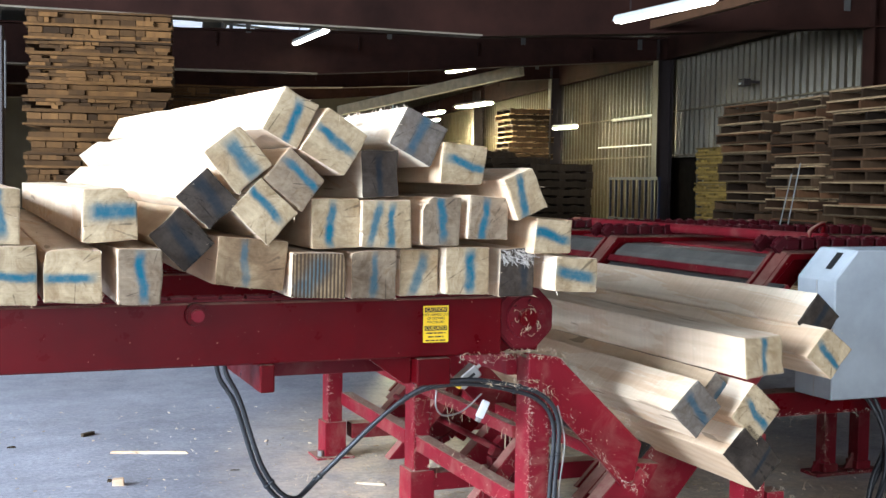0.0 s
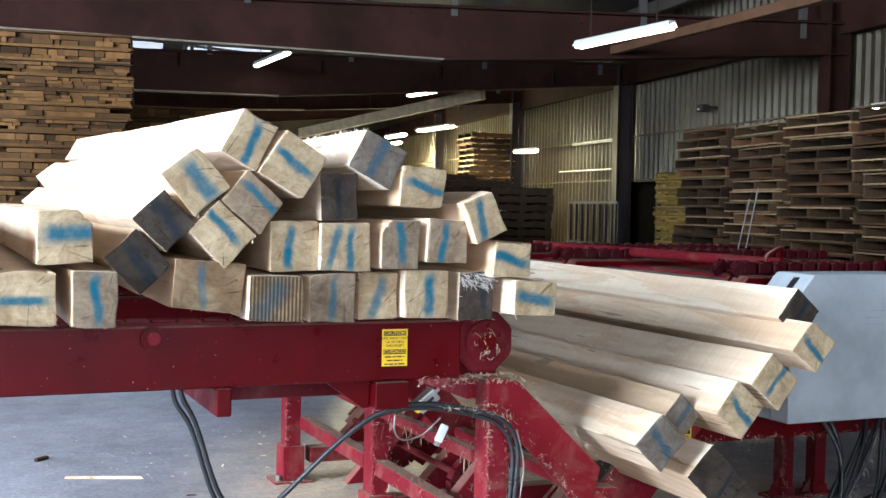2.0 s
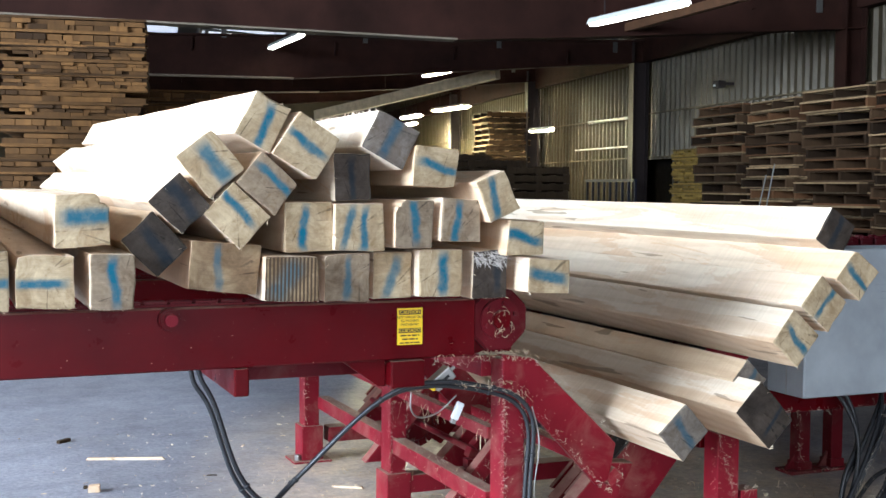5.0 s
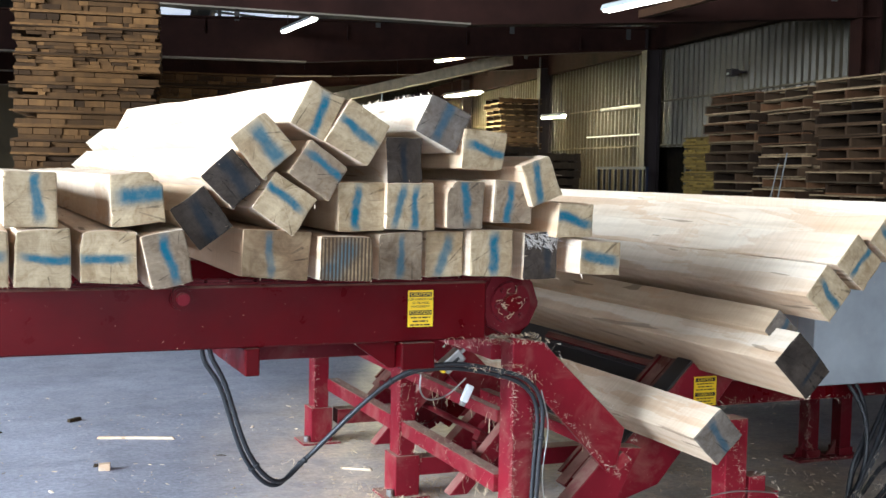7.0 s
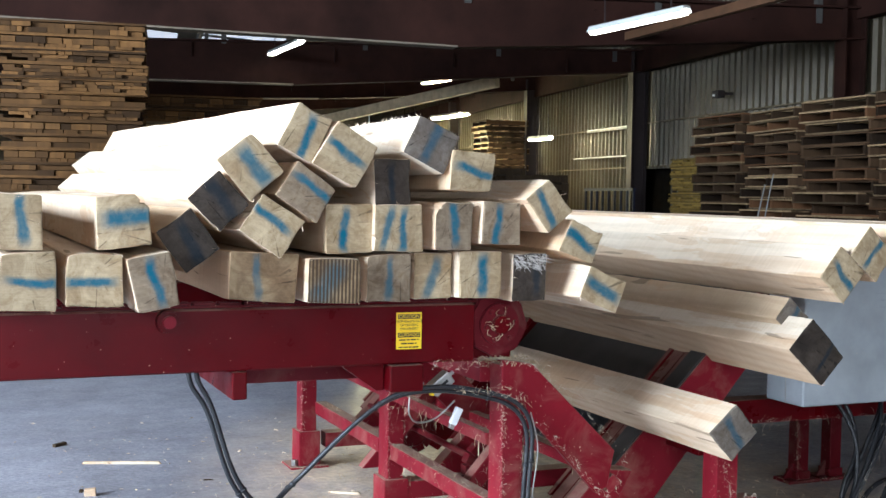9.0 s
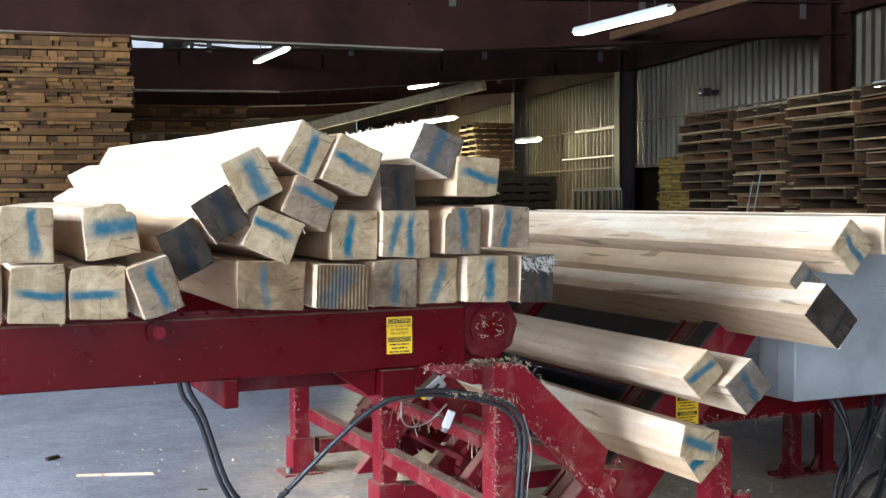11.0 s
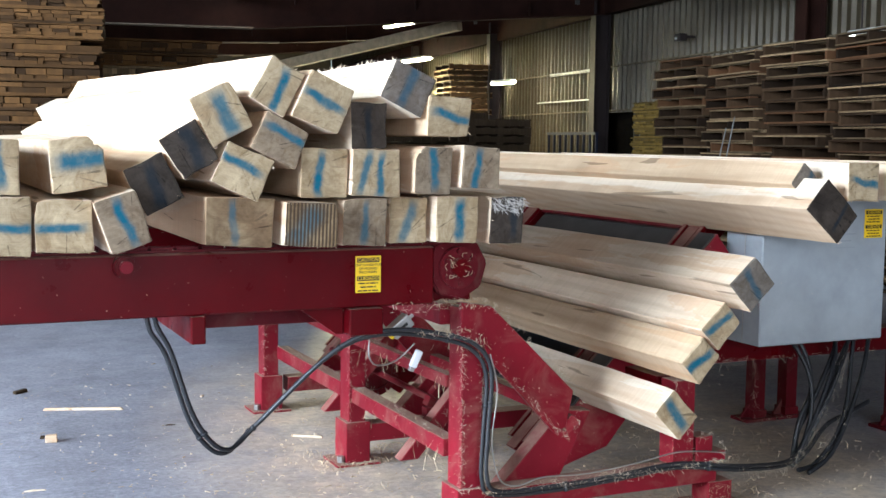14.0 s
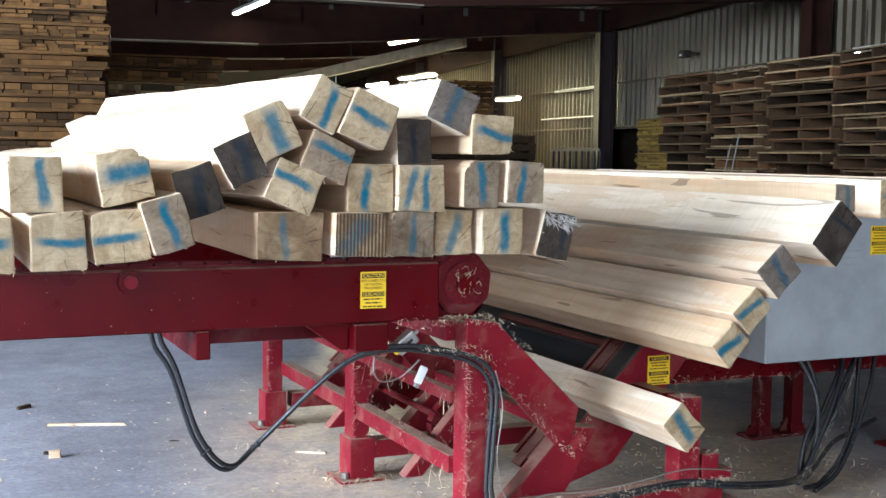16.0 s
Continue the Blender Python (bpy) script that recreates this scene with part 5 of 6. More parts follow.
# ---- litter on the floor ----
random.seed(5)
bm = bmesh.new()
for _ in range(2600):
    x, y = (random.uniform(-3.2, 3.6), random.uniform(-1.2, 4.2)) if random.random() < 0.35 else (random.gauss(0.5, 0.9), random.gauss(0.9, 0.9))
    a, n, w = random.uniform(0, 6.28), random.uniform(0.0015, 0.005) * random.choice((1, 1, 1, 2, 2, 3.5)), random.uniform(0.0006, 0.002)
    u, v = Vector((math.cos(a), math.sin(a), 0)) * n, Vector((-math.sin(a), math.cos(a), 0)) * w
    p = Vector((x, y, 0.002))
    h = Vector((0, 0, random.uniform(0.001, 0.004)))
    lo = [p - u - v, p + u - v * 0.6, p + u * 0.9 + v, p - u * 0.8 + v]
    A = [bm.verts.new(q) for q in lo]
    B = [bm.verts.new(q + h) for q in lo]
    bm.faces.new(B)
    for i in range(4):
        bm.faces.new((A[i], A[(i + 1) % 4], B[(i + 1) % 4], B[i]))
ob = part("wood_litter", bm, SHAVING)
ob.matrix_world = MACH
tagged(ob, "pale wood chips and splinters on concrete", "wood chips", "", "stuff")
random.seed(8)
for label, mat, count in (("pale splinter lying on the concrete floor", CANT_WHITE, 16), ("brown bark chip lying on the concrete floor", PALLET_DARK, 12)):
    for _ in range(count):
        n, w = random.uniform(0.012, 0.045), random.uniform(0.005, 0.012)
        bm = prism([(-n, 0), (n * 0.9, 0), (n, w * 0.5), (n * 0.3, w * random.uniform(0.7, 1.4)), (-n * 0.8, w * 0.6)], -w * 0.8, w * 0.8, 0.0008)
        chip = part("wood_chip", bm, mat)
        chip.matrix_world = MACH @ pose(random.uniform(-2.6, 0.2), random.uniform(-0.3, 3.2), 0, 0, 0, random.uniform(0, 360))
        tagged(chip, label, "wood chip", "chips on the floor")
ob = part("floor_shavings", shreds(760, [(-0.6, 1.6, -0.1, 2.6, 0.0), (0.2, 1.6, -0.5, 0.5, 0.0), (-0.1, 0.3, -0.15, 0.15, 0.0), (1.0, 1.5, -0.1, 0.2, 0.0), (-0.15, 0.25, 1.05, 1.4, 0.0), (1.2, 2.4, 0.1, 1.2, 0.0)], 0.075), SHAVING)
ob.matrix_world = MACH
tagged(ob, "curled shavings lying under the machine", "shavings", "", "stuff")


def scrap(x, y, turn, l, w, h, label, mat=CANT):
    bm = prism([(-l / 2, 0), (l / 2, 0.0), (l / 2 * 0.92, h), (-l / 2 * 0.96, h * 0.9)], -w / 2, w / 2, 0.002)
    ob = part("wood_scrap", bm, mat)
    ob.matrix_world = pose(x, y, 0.0, 0, 0, turn)
    return tagged(ob, label, "wood scrap")


scrap(-1.548, 5.621, 12, 0.055, 0.04, 0.035, "small pale wooden block on the floor")
scrap(-1.565, 6.29, 3, 0.42, 0.02, 0.014, "long pale wood splinter on the floor")
scrap(-2.025, 6.71, 60, 0.09, 0.025, 0.02, "dark bent wood chip on the floor", PALLET_DARK)
scrap(-0.337, 5.71, -10, 0.16, 0.018, 0.012, "pale wood splinter under the machine")


# ---- what moves ----
def ride(ob, y, rows, pitch=0.0, yaw=0.0):
    """Rows of seconds, place along the deck, height and lean of a cant."""
    out = [(t, MACH @ pose(x, y, z, pitch, 0, yaw) @ pose(0, 0, 0, 0, a, 0)) for t, x, z, a in rows]
    if out[-1][0] < 16.0:
        out.append((16.0, out[-1][1]))
    walk(ob, out)


def motions():
    ride(cant_b0, -0.174, ((0, -1.884, 1.201, 0.0), (5.4, -1.884, 1.201, 0.0), (5.8, -1.855, 1.201, 0.2), (6, -1.838, 1.201, 0.2), (6.5, -1.786, 1.200, 0.5), (6.9, -1.752, 1.200, 0.7), (7.1, -1.749, 1.200, 0.7), (9.2, -1.749, 1.200, 0.7), (10.2, -1.693, 1.206, 2.2), (14.5, -1.693, 1.206, 2.2), (14.8, -1.662, 1.201, 1.3), (15, -1.643, 1.198, 0.7), (15.5, -1.613, 1.193, -0.2), (16, -1.582, 1.188, -1.1)))
    ride(cant_b1, -0.174, ((0, -1.717, 1.201, 0.8), (5.4, -1.717, 1.201, 0.8), (5.8, -1.688, 1.201, 0.8), (6, -1.671, 1.201, 0.8), (6.5, -1.619, 1.200, 0.7), (6.9, -1.586, 1.200, 0.7), (7.1, -1.583, 1.200, 0.7), (9.2, -1.583, 1.200, 0.7), (10.2, -1.525, 1.200, 2.2), (14.5, -1.525, 1.200, 2.2), (14.8, -1.486, 1.199, 1.0), (15, -1.463, 1.198, 0.2), (15.5, -1.426, 1.198, -0.9), (16, -1.388, 1.197, -2.2)))
    ride(cant_b2, -0.174, ((0, -1.543, 1.194, 0.9), (5.4, -1.543, 1.194, 0.9), (5.8, -1.512, 1.195, 0.8), (6, -1.495, 1.196, 0.8), (6.5, -1.440, 1.198, 0.7), (6.9, -1.404, 1.199, 0.7), (7.1, -1.401, 1.199, 0.7), (9.2, -1.401, 1.199, 0.7), (10.2, -1.359, 1.195, 0.1), (14.5, -1.359, 1.195, 0.1), (14.8, -1.319, 1.198, -1.7), (15, -1.294, 1.201, -2.8), (15.5, -1.255, 1.204, -4.5), (16, -1.215, 1.207, -6.3)))
    ride(cant_b3, -0.201, ((0, -1.357, 1.193, 0.9), (5.4, -1.357, 1.193, 0.9), (5.8, -1.330, 1.193, -1.9), (6, -1.315, 1.193, -3.4), (6.5, -1.267, 1.194, -8.2), (6.9, -1.236, 1.194, -11.3), (7.1, -1.234, 1.194, -11.5), (9.2, -1.234, 1.194, -11.5), (10.2, -1.194, 1.207, -18.3), (14.5, -1.194, 1.207, -18.3), (14.8, -1.161, 1.218, -17.6), (15, -1.142, 1.224, -17.1), (15.5, -1.111, 1.234, -16.3), (16, -1.078, 1.244, -15.5)))
    ride(cant_b4, -0.134, ((0, -1.225, 1.300, 44.3), (5.4, -1.225, 1.300, 44.3), (5.8, -1.202, 1.303, 46.0), (6, -1.190, 1.305, 46.9), (6.5, -1.149, 1.311, 49.8), (6.9, -1.123, 1.315, 51.7), (7.1, -1.121, 1.315, 51.9), (9.2, -1.121, 1.315, 51.9), (10.2, -1.091, 1.317, 61.1), (14.5, -1.091, 1.317, 61.1), (14.8, -1.058, 1.324, 63.6), (15, -1.037, 1.329, 65.1), (15.5, -1.005, 1.335, 67.5), (16, -0.972, 1.342, 70.0)))
    ride(cant_b5, -0.134, ((0, -1.014, 1.223, 4.6), (5.4, -1.014, 1.223, 4.6), (5.8, -0.987, 1.217, 4.1), (6, -0.971, 1.215, 3.9), (6.5, -0.923, 1.205, 3.1), (6.9, -0.891, 1.199, 2.6), (7.1, -0.889, 1.199, 2.6), (9.2, -0.889, 1.199, 2.6), (10.2, -0.829, 1.195, 2.0), (14.5, -0.829, 1.195, 2.0), (14.8, -0.788, 1.195, 1.7), (15, -0.763, 1.196, 1.5), (15.5, -0.724, 1.196, 1.2), (16, -0.683, 1.196, 0.9)))
    ride(cant_b6, -0.174, ((0, -0.810, 1.188, 0.8), (5.4, -0.810, 1.188, 0.8), (5.8, -0.779, 1.188, 0.8), (6, -0.762, 1.188, 0.8), (6.5, -0.707, 1.188, 0.7), (6.9, -0.672, 1.189, 0.7), (7.1, -0.670, 1.189, 0.7), (9.2, -0.670, 1.189, 0.7), (10.2, -0.607, 1.188, 2.1), (14.5, -0.607, 1.188, 2.1), (14.8, -0.566, 1.192, 1.7), (15, -0.540, 1.195, 1.5), (15.5, -0.500, 1.199, 1.2), (16, -0.459, 1.203, 0.8)))
    ride(cant_b7, -0.134, ((0, -0.618, 1.186, 0.8), (5.4, -0.618, 1.186, 0.8), (5.8, -0.586, 1.188, 0.8), (6, -0.569, 1.189, 0.7), (6.5, -0.513, 1.192, 0.7), (6.9, -0.477, 1.194, 0.6), (7.1, -0.474, 1.194, 0.6), (9.2, -0.474, 1.194, 0.6), (10.2, -0.414, 1.191, 2.0), (14.5, -0.414, 1.191, 2.0), (14.8, -0.371, 1.194, 1.7), (15, -0.346, 1.196, 1.4), (15.5, -0.305, 1.200, 1.1), (16, -0.263, 1.203, 0.8)))
    ride(cant_b8, -0.121, ((0, -0.462, 1.190, 0.8), (5.4, -0.462, 1.190, 0.8), (5.8, -0.430, 1.192, 0.7), (6, -0.413, 1.193, 0.7), (6.5, -0.357, 1.197, 0.6), (6.9, -0.321, 1.199, 0.6), (7.1, -0.318, 1.199, 0.6), (9.2, -0.318, 1.199, 0.6), (10.2, -0.258, 1.194, 1.9), (14.5, -0.258, 1.194, 1.9), (14.8, -0.216, 1.197, 1.6), (15, -0.191, 1.199, 1.4), (15.5, -0.152, 1.201, 1.1), (16, -0.110, 1.204, 0.8)))
    ride(cant_b9, -0.161, ((0, -0.307, 1.193, 0.8), (5.4, -0.307, 1.193, 0.8), (5.8, -0.276, 1.194, 0.7), (6, -0.258, 1.195, 0.7), (6.5, -0.202, 1.198, 0.6), (6.9, -0.166, 1.200, 0.6), (7.1, -0.163, 1.200, 0.6), (9.2, -0.163, 1.200, 0.6), (10.2, -0.096, 1.193, 1.9), (14.5, -0.096, 1.193, 1.9), (14.8, -0.054, 1.196, 1.6), (15, -0.029, 1.198, 1.4), (15.5, 0.011, 1.201, 1.1), (16, 0.053, 1.204, 0.8)))
    ride(cant_b10, -0.161, ((0, -0.127, 1.187, 0.8), (5.4, -0.127, 1.187, 0.8), (5.8, -0.095, 1.187, 0.7), (6, -0.077, 1.188, 0.7), (6.5, -0.019, 1.190, 0.7), (6.9, 0.018, 1.191, 0.6), (7.1, 0.021, 1.191, 0.6), (9.2, 0.021, 1.191, 0.6), (10.2, 0.092, 1.189, 1.9), (14.5, 0.092, 1.189, 1.9), (14.8, 0.140, 1.188, 5.0), (15, 0.170, 1.188, 6.9), (15.5, 0.203, 1.189, 1.9), (16, 0.265, 1.188, 13.0)))
    ride(cant_c1, -0.161, ((0, -1.756, 1.369, -0.3), (5.4, -1.756, 1.369, -0.3), (5.8, -1.725, 1.369, -0.5), (6, -1.708, 1.369, -0.7), (6.5, -1.653, 1.369, -1.2), (6.9, -1.617, 1.368, -1.5), (7.1, -1.615, 1.368, -1.5), (9.2, -1.615, 1.368, -1.5), (10.2, -1.548, 1.369, -0.0), (14.5, -1.548, 1.369, -0.0), (14.8, -1.519, 1.367, -0.6), (15, -1.501, 1.365, -1.0), (15.5, -1.474, 1.363, -1.6), (16, -1.445, 1.360, -2.3)))
    ride(cant_c2, -0.161, ((0, -1.435, 1.371, -1.3), (5.4, -1.435, 1.371, -1.3), (5.8, -1.409, 1.371, -2.0), (6, -1.394, 1.371, -2.4), (6.5, -1.348, 1.371, -3.7), (6.9, -1.318, 1.371, -4.5), (7.1, -1.315, 1.371, -4.5), (9.2, -1.315, 1.371, -4.5), (10.2, -1.314, 1.375, -6.2), (14.5, -1.314, 1.375, -6.2), (14.8, -1.281, 1.378, -7.4), (15, -1.261, 1.379, -8.1), (15.5, -1.229, 1.382, -9.3), (16, -1.195, 1.384, -10.5)))
    ride(cant_c3, -0.134, ((0, -0.747, 1.348, -1.1), (5.4, -0.747, 1.348, -1.1), (5.8, -0.717, 1.349, -1.1), (6, -0.701, 1.349, -1.1), (6.5, -0.648, 1.351, -1.2), (6.9, -0.614, 1.352, -1.2), (7.1, -0.612, 1.352, -1.2), (9.2, -0.612, 1.352, -1.2), (10.2, -0.554, 1.349, 1.1), (14.5, -0.554, 1.349, 1.1), (14.8, -0.515, 1.349, 0.7), (15, -0.491, 1.349, 0.5), (15.5, -0.453, 1.350, 0.2), (16, -0.414, 1.350, -0.1)))
    ride(cant_c4, -0.161, ((0, -0.587, 1.349, -0.1), (5.4, -0.587, 1.349, -0.1), (5.8, -0.558, 1.351, -0.2), (6, -0.542, 1.352, -0.2), (6.5, -0.490, 1.355, -0.3), (6.9, -0.456, 1.357, -0.3), (7.1, -0.454, 1.357, -0.3), (9.2, -0.454, 1.357, -0.3), (10.2, -0.387, 1.352, 1.0), (14.5, -0.387, 1.352, 1.0), (14.8, -0.348, 1.352, 0.7), (15, -0.324, 1.352, 0.5), (15.5, -0.285, 1.353, 0.2), (16, -0.246, 1.353, -0.1)))
    ride(cant_c5, -0.174, ((0, -0.403, 1.356, 0.8), (5.4, -0.403, 1.356, 0.8), (5.8, -0.373, 1.357, 0.7), (6, -0.356, 1.358, 0.7), (6.5, -0.302, 1.361, 0.6), (6.9, -0.267, 1.362, 0.6), (7.1, -0.264, 1.362, 0.6), (9.2, -0.264, 1.362, 0.6), (10.2, -0.188, 1.358, 1.9), (14.5, -0.188, 1.358, 1.9), (14.8, -0.144, 1.360, 1.6), (15, -0.118, 1.361, 1.4), (15.5, -0.075, 1.363, 1.0), (16, -0.032, 1.365, 0.7)))
    ride(cant_c6, -0.188, ((0, -0.246, 1.369, 1.6), (5.4, -0.246, 1.369, 1.6), (5.8, -0.214, 1.370, 1.6), (6, -0.196, 1.371, 1.5), (6.5, -0.140, 1.372, 1.5), (6.9, -0.103, 1.373, 1.4), (7.1, -0.100, 1.373, 1.4), (9.2, -0.100, 1.373, 1.4), (10.2, -0.022, 1.368, 2.7), (14.5, -0.022, 1.368, 2.7), (14.8, 0.020, 1.369, 2.4), (15, 0.045, 1.370, 2.2), (15.5, 0.085, 1.371, 1.9), (16, 0.126, 1.372, 1.5)))
    ride(cant_d1, -0.147, ((0, -1.059, 1.545, 49.0), (5.4, -1.059, 1.545, 49.0), (5.8, -1.032, 1.545, 48.9), (6, -1.017, 1.544, 48.8), (6.5, -0.968, 1.544, 48.6), (6.9, -0.937, 1.544, 48.5), (7.1, -0.935, 1.544, 48.5), (9.2, -0.935, 1.544, 48.5), (10.2, -0.889, 1.533, 61.1), (14.5, -0.889, 1.533, 61.1), (14.8, -0.848, 1.532, 61.9), (15, -0.824, 1.531, 62.3), (15.5, -0.785, 1.531, 63.1), (16, -0.744, 1.530, 63.8)), 0.8)
    ride(cant_d2, -0.147, ((0, -1.151, 1.421, 45.6), (5.4, -1.151, 1.421, 45.6), (5.8, -1.125, 1.424, 45.8), (6, -1.110, 1.425, 45.8), (6.5, -1.064, 1.431, 46.0), (6.9, -1.034, 1.434, 46.2), (7.1, -1.032, 1.434, 46.2), (9.2, -1.032, 1.434, 46.2), (10.2, -0.987, 1.421, 57.6), (14.5, -0.987, 1.421, 57.6), (14.8, -0.947, 1.425, 59.2), (15, -0.922, 1.427, 60.2), (15.5, -0.883, 1.431, 61.7), (16, -0.843, 1.435, 63.3)), 0.5)
    ride(cant_d3, -0.147, ((0, -0.978, 1.386, 42.2), (5.4, -0.978, 1.386, 42.2), (5.8, -0.954, 1.381, 39.9), (6, -0.940, 1.378, 38.7), (6.5, -0.897, 1.368, 34.7), (6.9, -0.869, 1.362, 32.2), (7.1, -0.867, 1.361, 32.0), (9.2, -0.867, 1.361, 32.0), (10.2, -0.822, 1.356, 22.5), (14.5, -0.822, 1.356, 22.5), (14.8, -0.780, 1.356, 22.1), (15, -0.755, 1.356, 21.9), (15.5, -0.714, 1.357, 21.5), (16, -0.673, 1.357, 21.1)))
    ride(cant_d4, -0.147, ((0, -0.881, 1.483, 40.5), (5.4, -0.881, 1.483, 40.5), (5.8, -0.854, 1.479, 39.1), (6, -0.839, 1.477, 38.3), (6.5, -0.790, 1.470, 35.8), (6.9, -0.758, 1.465, 34.3), (7.1, -0.756, 1.465, 34.1), (9.2, -0.756, 1.465, 34.1), (10.2, -0.700, 1.451, 25.6), (14.5, -0.700, 1.451, 25.6), (14.8, -0.661, 1.450, 24.9), (15, -0.637, 1.449, 24.5), (15.5, -0.599, 1.448, 23.9), (16, -0.560, 1.447, 23.2)))
    ride(cant_d5, -0.161, ((0, -0.899, 1.676, 28.6), (5.4, -0.899, 1.676, 28.6), (5.8, -0.870, 1.671, 28.3), (6, -0.854, 1.668, 28.2), (6.5, -0.802, 1.659, 27.6), (6.9, -0.768, 1.654, 27.3), (7.1, -0.766, 1.653, 27.3), (9.2, -0.766, 1.653, 27.3), (10.2, -0.713, 1.621, 29.7), (14.5, -0.713, 1.621, 29.7), (14.8, -0.673, 1.620, 29.3), (15, -0.649, 1.619, 29.0), (15.5, -0.611, 1.618, 28.6), (16, -0.571, 1.617, 28.1)), 1.3)
    ride(cant_d6, -0.174, ((0, -0.762, 1.602, 31.6), (5.4, -0.762, 1.602, 31.6), (5.8, -0.734, 1.598, 31.3), (6, -0.719, 1.597, 31.1), (6.5, -0.670, 1.591, 30.6), (6.9, -0.638, 1.587, 30.2), (7.1, -0.636, 1.586, 30.2), (9.2, -0.636, 1.586, 30.2), (10.2, -0.567, 1.572, 22.7), (14.5, -0.567, 1.572, 22.7), (14.8, -0.529, 1.571, 22.5), (15, -0.506, 1.571, 22.4), (15.5, -0.469, 1.571, 22.3), (16, -0.431, 1.571, 22.1)), 0.6)
    ride(cant_d7, -0.174, ((0, -0.487, 1.629, 27.8), (5.4, -0.487, 1.629, 27.8), (5.8, -0.456, 1.629, 27.4), (6, -0.440, 1.629, 27.3), (6.5, -0.385, 1.628, 26.7), (6.9, -0.350, 1.628, 26.3), (7.1, -0.348, 1.628, 26.3), (9.2, -0.348, 1.628, 26.3), (10.2, -0.281, 1.626, 25.6), (14.5, -0.281, 1.626, 25.6), (14.8, -0.242, 1.625, 24.9), (15, -0.218, 1.624, 24.4), (15.5, -0.179, 1.622, 23.8), (16, -0.140, 1.621, 23.0)), -0.4)
    ride(cant_d8, -0.134, ((0, -0.603, 1.509, -1.0), (5.4, -0.603, 1.509, -1.0), (5.8, -0.573, 1.508, -1.1), (6, -0.557, 1.507, -1.1), (6.5, -0.504, 1.506, -1.1), (6.9, -0.470, 1.505, -1.2), (7.1, -0.468, 1.505, -1.2), (9.2, -0.468, 1.505, -1.2), (10.2, -0.403, 1.504, 0.1), (14.5, -0.403, 1.504, 0.1), (14.8, -0.364, 1.504, -0.2), (15, -0.340, 1.505, -0.4), (15.5, -0.302, 1.505, -0.7), (16, -0.263, 1.506, -1.1)))
    ride(cant_d9, -0.188, ((0, -0.335, 1.544, 4.3), (5.4, -0.335, 1.544, 4.3), (5.8, -0.307, 1.544, 4.3), (6, -0.291, 1.545, 4.2), (6.5, -0.242, 1.545, 4.1), (6.9, -0.210, 1.545, 4.1), (7.1, -0.207, 1.545, 4.1), (9.2, -0.207, 1.545, 4.1), (10.2, -0.140, 1.538, 2.6), (14.5, -0.140, 1.538, 2.6), (14.8, -0.101, 1.537, 2.3), (15, -0.077, 1.536, 2.1), (15.5, -0.040, 1.534, 1.8), (16, -0.001, 1.533, 1.5)))
    ride(cant_a, -0.120, ((0, 1.157, 0.988, 39.1), (1.5, 1.243, 1.068, 38.4), (3.5, 1.315, 1.187, 38.3), (4.2, 1.335, 1.235, 38.0), (4.8, 1.362, 1.300, 38.0), (5.3, 1.400, 1.320, 12.0), (5.7, 1.501, 1.313, 0.0), (7, 1.688, 1.311, 0.0), (9, 1.956, 1.311, 0.0), (12, 2.412, 1.311, 0.0), (16, 2.948, 1.311, 0.0)))
    ride(cant_b, -0.268, ((0, 1.088, 0.883, 39.5), (1.5, 1.188, 0.962, 38.8), (3.5, 1.279, 1.081, 38.7), (7, 1.447, 1.253, 39.0), (7.8, 1.487, 1.293, 36.0), (8.6, 1.541, 1.320, 8.0), (9, 1.595, 1.313, 0.0), (12, 1.849, 1.311, 0.0), (16, 2.345, 1.311, 0.0)))
    ride(cant_c, -0.268, ((0, 0.799, 0.882, -4.4), (0.1, 0.858, 0.839, 2.6), (0.2, 0.872, 0.829, 12.6), (0.3, 0.895, 0.836, 27.4), (0.4, 0.929, 0.817, 37.9), (0.6, 0.945, 0.833, 40.4), (1.5, 1.002, 0.852, 39.7), (3.5, 1.115, 0.963, 39.6), (7, 1.301, 1.161, 39.5), (8.6, 1.387, 1.246, 40.0), (9.4, 1.434, 1.293, 36.0), (9.9, 1.487, 1.320, 8.0), (10.2, 1.554, 1.313, 0.0), (11, 1.608, 1.311, 0.0), (12.5, 1.688, 1.311, 0.0), (16, 2.171, 1.311, 0.0)))
    ride(cant_e, -0.268, ((0, 0.770, 0.681, 41.0), (1.5, 0.851, 0.746, 40.4), (3.5, 0.982, 0.853, 40.3), (7, 1.160, 1.049, 41.2), (11, 1.372, 1.272, 41.4), (11.6, 1.407, 1.275, 29.5), (12.1, 1.442, 1.346, 6.7), (12.5, 1.436, 1.360, 0.0), (14.5, 1.647, 1.309, 0.1), (16, 1.713, 1.314, 0.1)))
    ride(cant_d, -0.134, ((0, 0.706, 0.732, 41.2), (1.5, 0.715, 0.744, 41.0), (3.5, 0.861, 0.716, 41.3), (7, 1.063, 0.898, 39.4), (11, 1.269, 1.137, 39.6), (14.5, 1.434, 1.323, 36.7), (15, 1.465, 1.351, 27.4), (15.2, 1.515, 1.374, 11.1), (15.4, 1.563, 1.352, -0.3), (16, 1.600, 1.318, 0.1)))
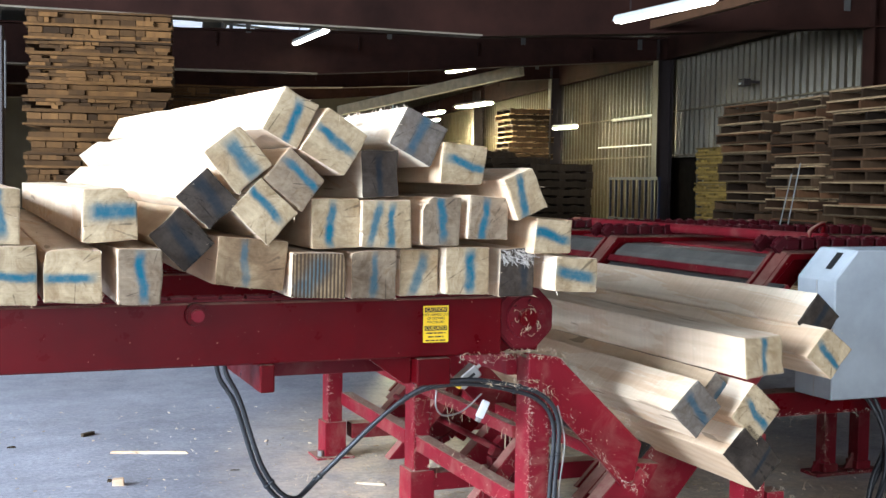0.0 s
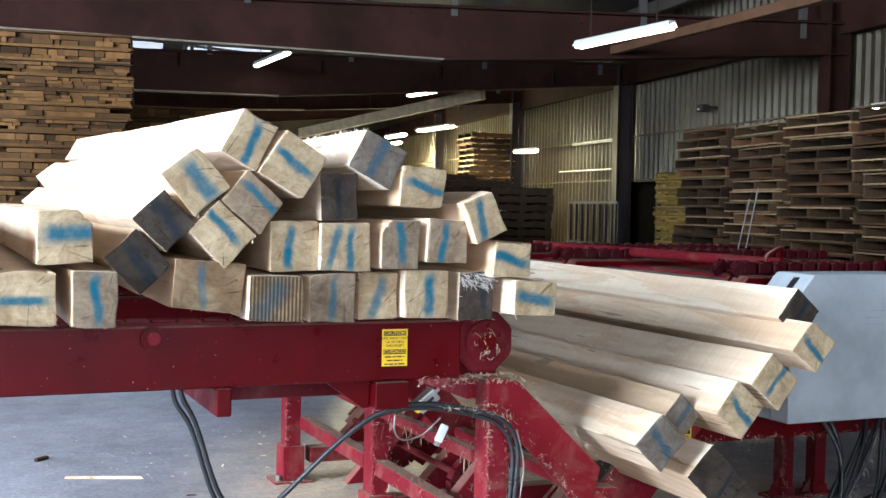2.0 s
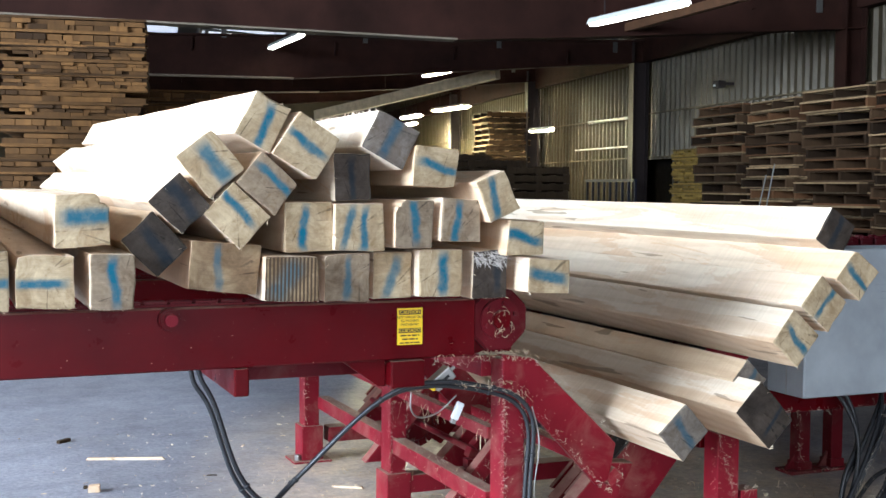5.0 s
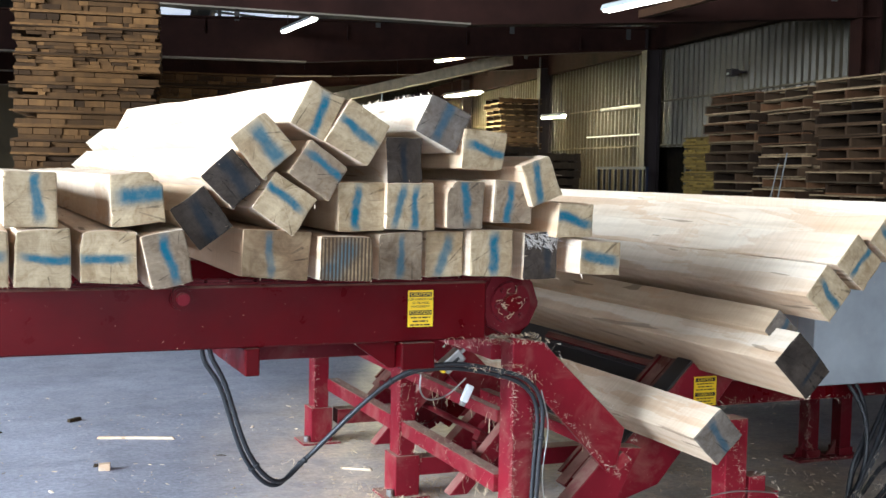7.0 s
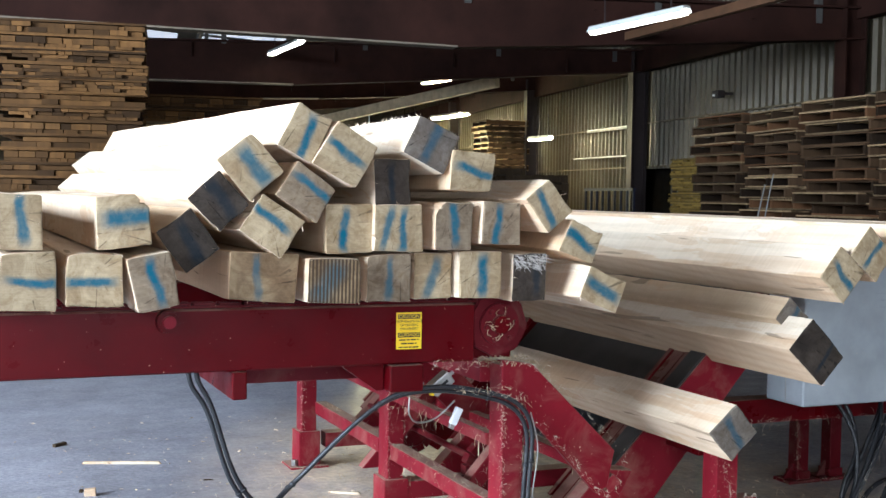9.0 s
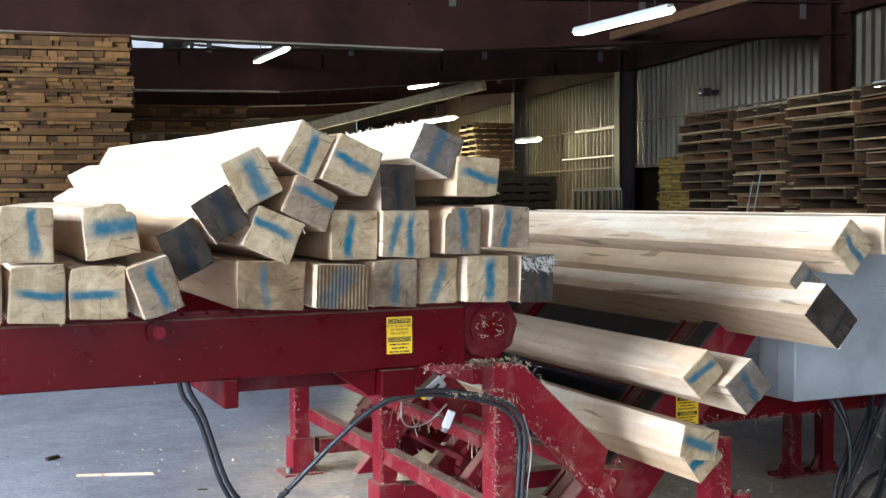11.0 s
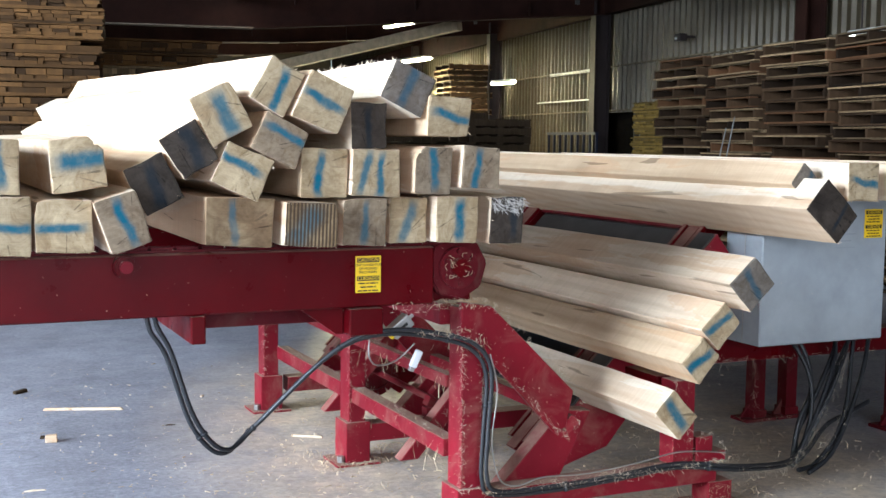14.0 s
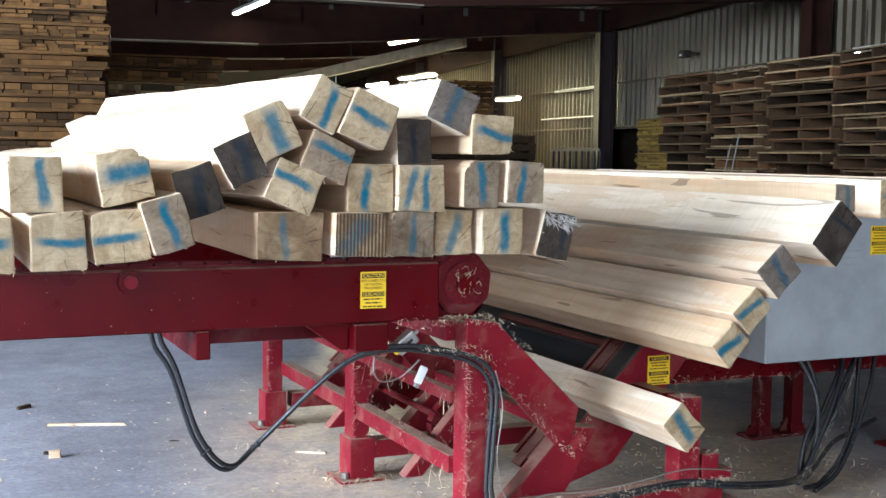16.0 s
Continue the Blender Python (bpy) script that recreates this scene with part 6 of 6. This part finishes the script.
    ride(cant_g, -0.268, ((0, 0.764, 0.527, 44.2), (1.5, 0.780, 0.526, 44.0), (3.5, 0.848, 0.578, 44.3), (7, 1.056, 0.785, 45.1), (11, 1.277, 1.016, 41.5), (12.5, 1.375, 1.095, 41.4), (13.5, 1.416, 1.167, 41.4), (14.5, 1.461, 1.232, 41.3), (15, 1.482, 1.258, 39.9), (15.2, 1.457, 1.290, 19.3), (15.3, 1.472, 1.280, 0.1), (15.4, 1.422, 1.234, -38.7), (15.5, 1.388, 1.197, -52.9), (16, 1.430, 1.186, -52.6)))
    ride(cant_f, -0.268, ((0, 0.523, 0.712, 44.4), (1.5, 0.550, 0.676, 44.3), (3.5, 0.548, 0.673, 46.7), (7, 0.696, 0.547, 46.0), (11, 0.900, 0.780, 50.0), (13, 1.014, 0.883, 47.4), (14.5, 1.093, 0.974, 47.2), (16, 1.160, 1.051, 46.9)))
    ride(cant_x1, -0.228, ((0, -0.132, 1.451, -23.5), (5.4, -0.132, 1.451, -23.5), (5.8, -0.107, 1.450, -22.9), (6, -0.093, 1.449, -22.6), (6.5, -0.048, 1.448, -21.5), (7, -0.016, 1.447, -20.8), (7.5, 0.052, 1.456, -38.0), (8.5, 0.049, 1.447, -38.6), (9.2, 0.067, 1.420, -39.0), (9.6, 0.188, 1.340, 5.0), (10, 0.402, 1.152, 60.0), (10.4, 0.563, 0.938, 72.0), (10.8, 0.648, 0.807, 59.3), (10.9, 0.699, 0.850, 52.2), (11, 0.732, 0.830, 47.0), (11.1, 0.730, 0.755, 47.3), (11.3, 0.814, 0.610, 48.0), (11.5, 0.833, 0.612, 48.3), (13, 0.906, 0.720, 45.4), (14.5, 0.990, 0.815, 46.0), (16, 1.073, 0.902, 46.2)))
    ride(cant_x2, -0.228, ((0, -0.028, 1.312, 1.9), (5.4, -0.028, 1.312, 1.9), (5.8, 0.004, 1.313, 1.8), (6, 0.021, 1.313, 1.8), (6.5, 0.077, 1.315, 1.7), (7, 0.115, 1.316, 1.6), (7.5, 0.185, 1.333, 18.9), (8.5, 0.179, 1.322, 21.9), (9.2, 0.188, 1.306, 22.0), (9.5, 0.295, 1.179, 40.0), (9.8, 0.456, 0.938, 60.0), (10.1, 0.630, 0.643, 10.0), (10.4, 0.710, 0.536, -30.0), (10.8, 0.712, 0.518, -36.8), (11, 0.731, 0.524, -39.9), (11.3, 0.734, 0.535, -41.9), (11.5, 0.734, 0.530, -41.6), (13, 0.820, 0.604, -46.8), (14.5, 0.895, 0.692, -46.2), (16, 0.977, 0.780, -46.0)))
    ride(cant_x3, -0.255, ((0, 0.047, 1.184, 3.5), (5.4, 0.047, 1.184, 3.5), (5.8, 0.081, 1.185, 3.4), (6, 0.099, 1.186, 3.4), (6.5, 0.159, 1.188, 3.3), (7, 0.200, 1.189, 3.2), (7.5, 0.254, 1.173, 19.6), (8.5, 0.247, 1.170, 22.5), (9, 0.255, 1.152, 23.0), (9.3, 0.348, 1.018, 40.0), (9.6, 0.509, 0.831, 60.0), (9.9, 0.670, 0.697, 40.0), (10.3, 0.697, 0.657, 15.0), (10.8, 0.687, 0.631, 11.4), (11, 0.694, 0.585, 13.1), (11.3, 0.659, 0.545, 34.4), (11.6, 0.628, 0.531, 46.1), (13, 0.701, 0.520, 46.0), (14.5, 0.761, 0.463, 46.2), (16, 0.760, 0.492, 46.2)))
    spin = ((0, 0), (5.4, 0), (5.8, 16), (6.5, 52), (7.1, 72), (9.2, 72), (10.2, 106), (14.5, 106), (15.0, 142), (15.5, 163), (16, 185))
    walk(wheel, [(t, MACH @ pose(-0.006 * S, 0.012 * S, 0.757 * S, 0, a, 0)) for t, a in spin])


motions()
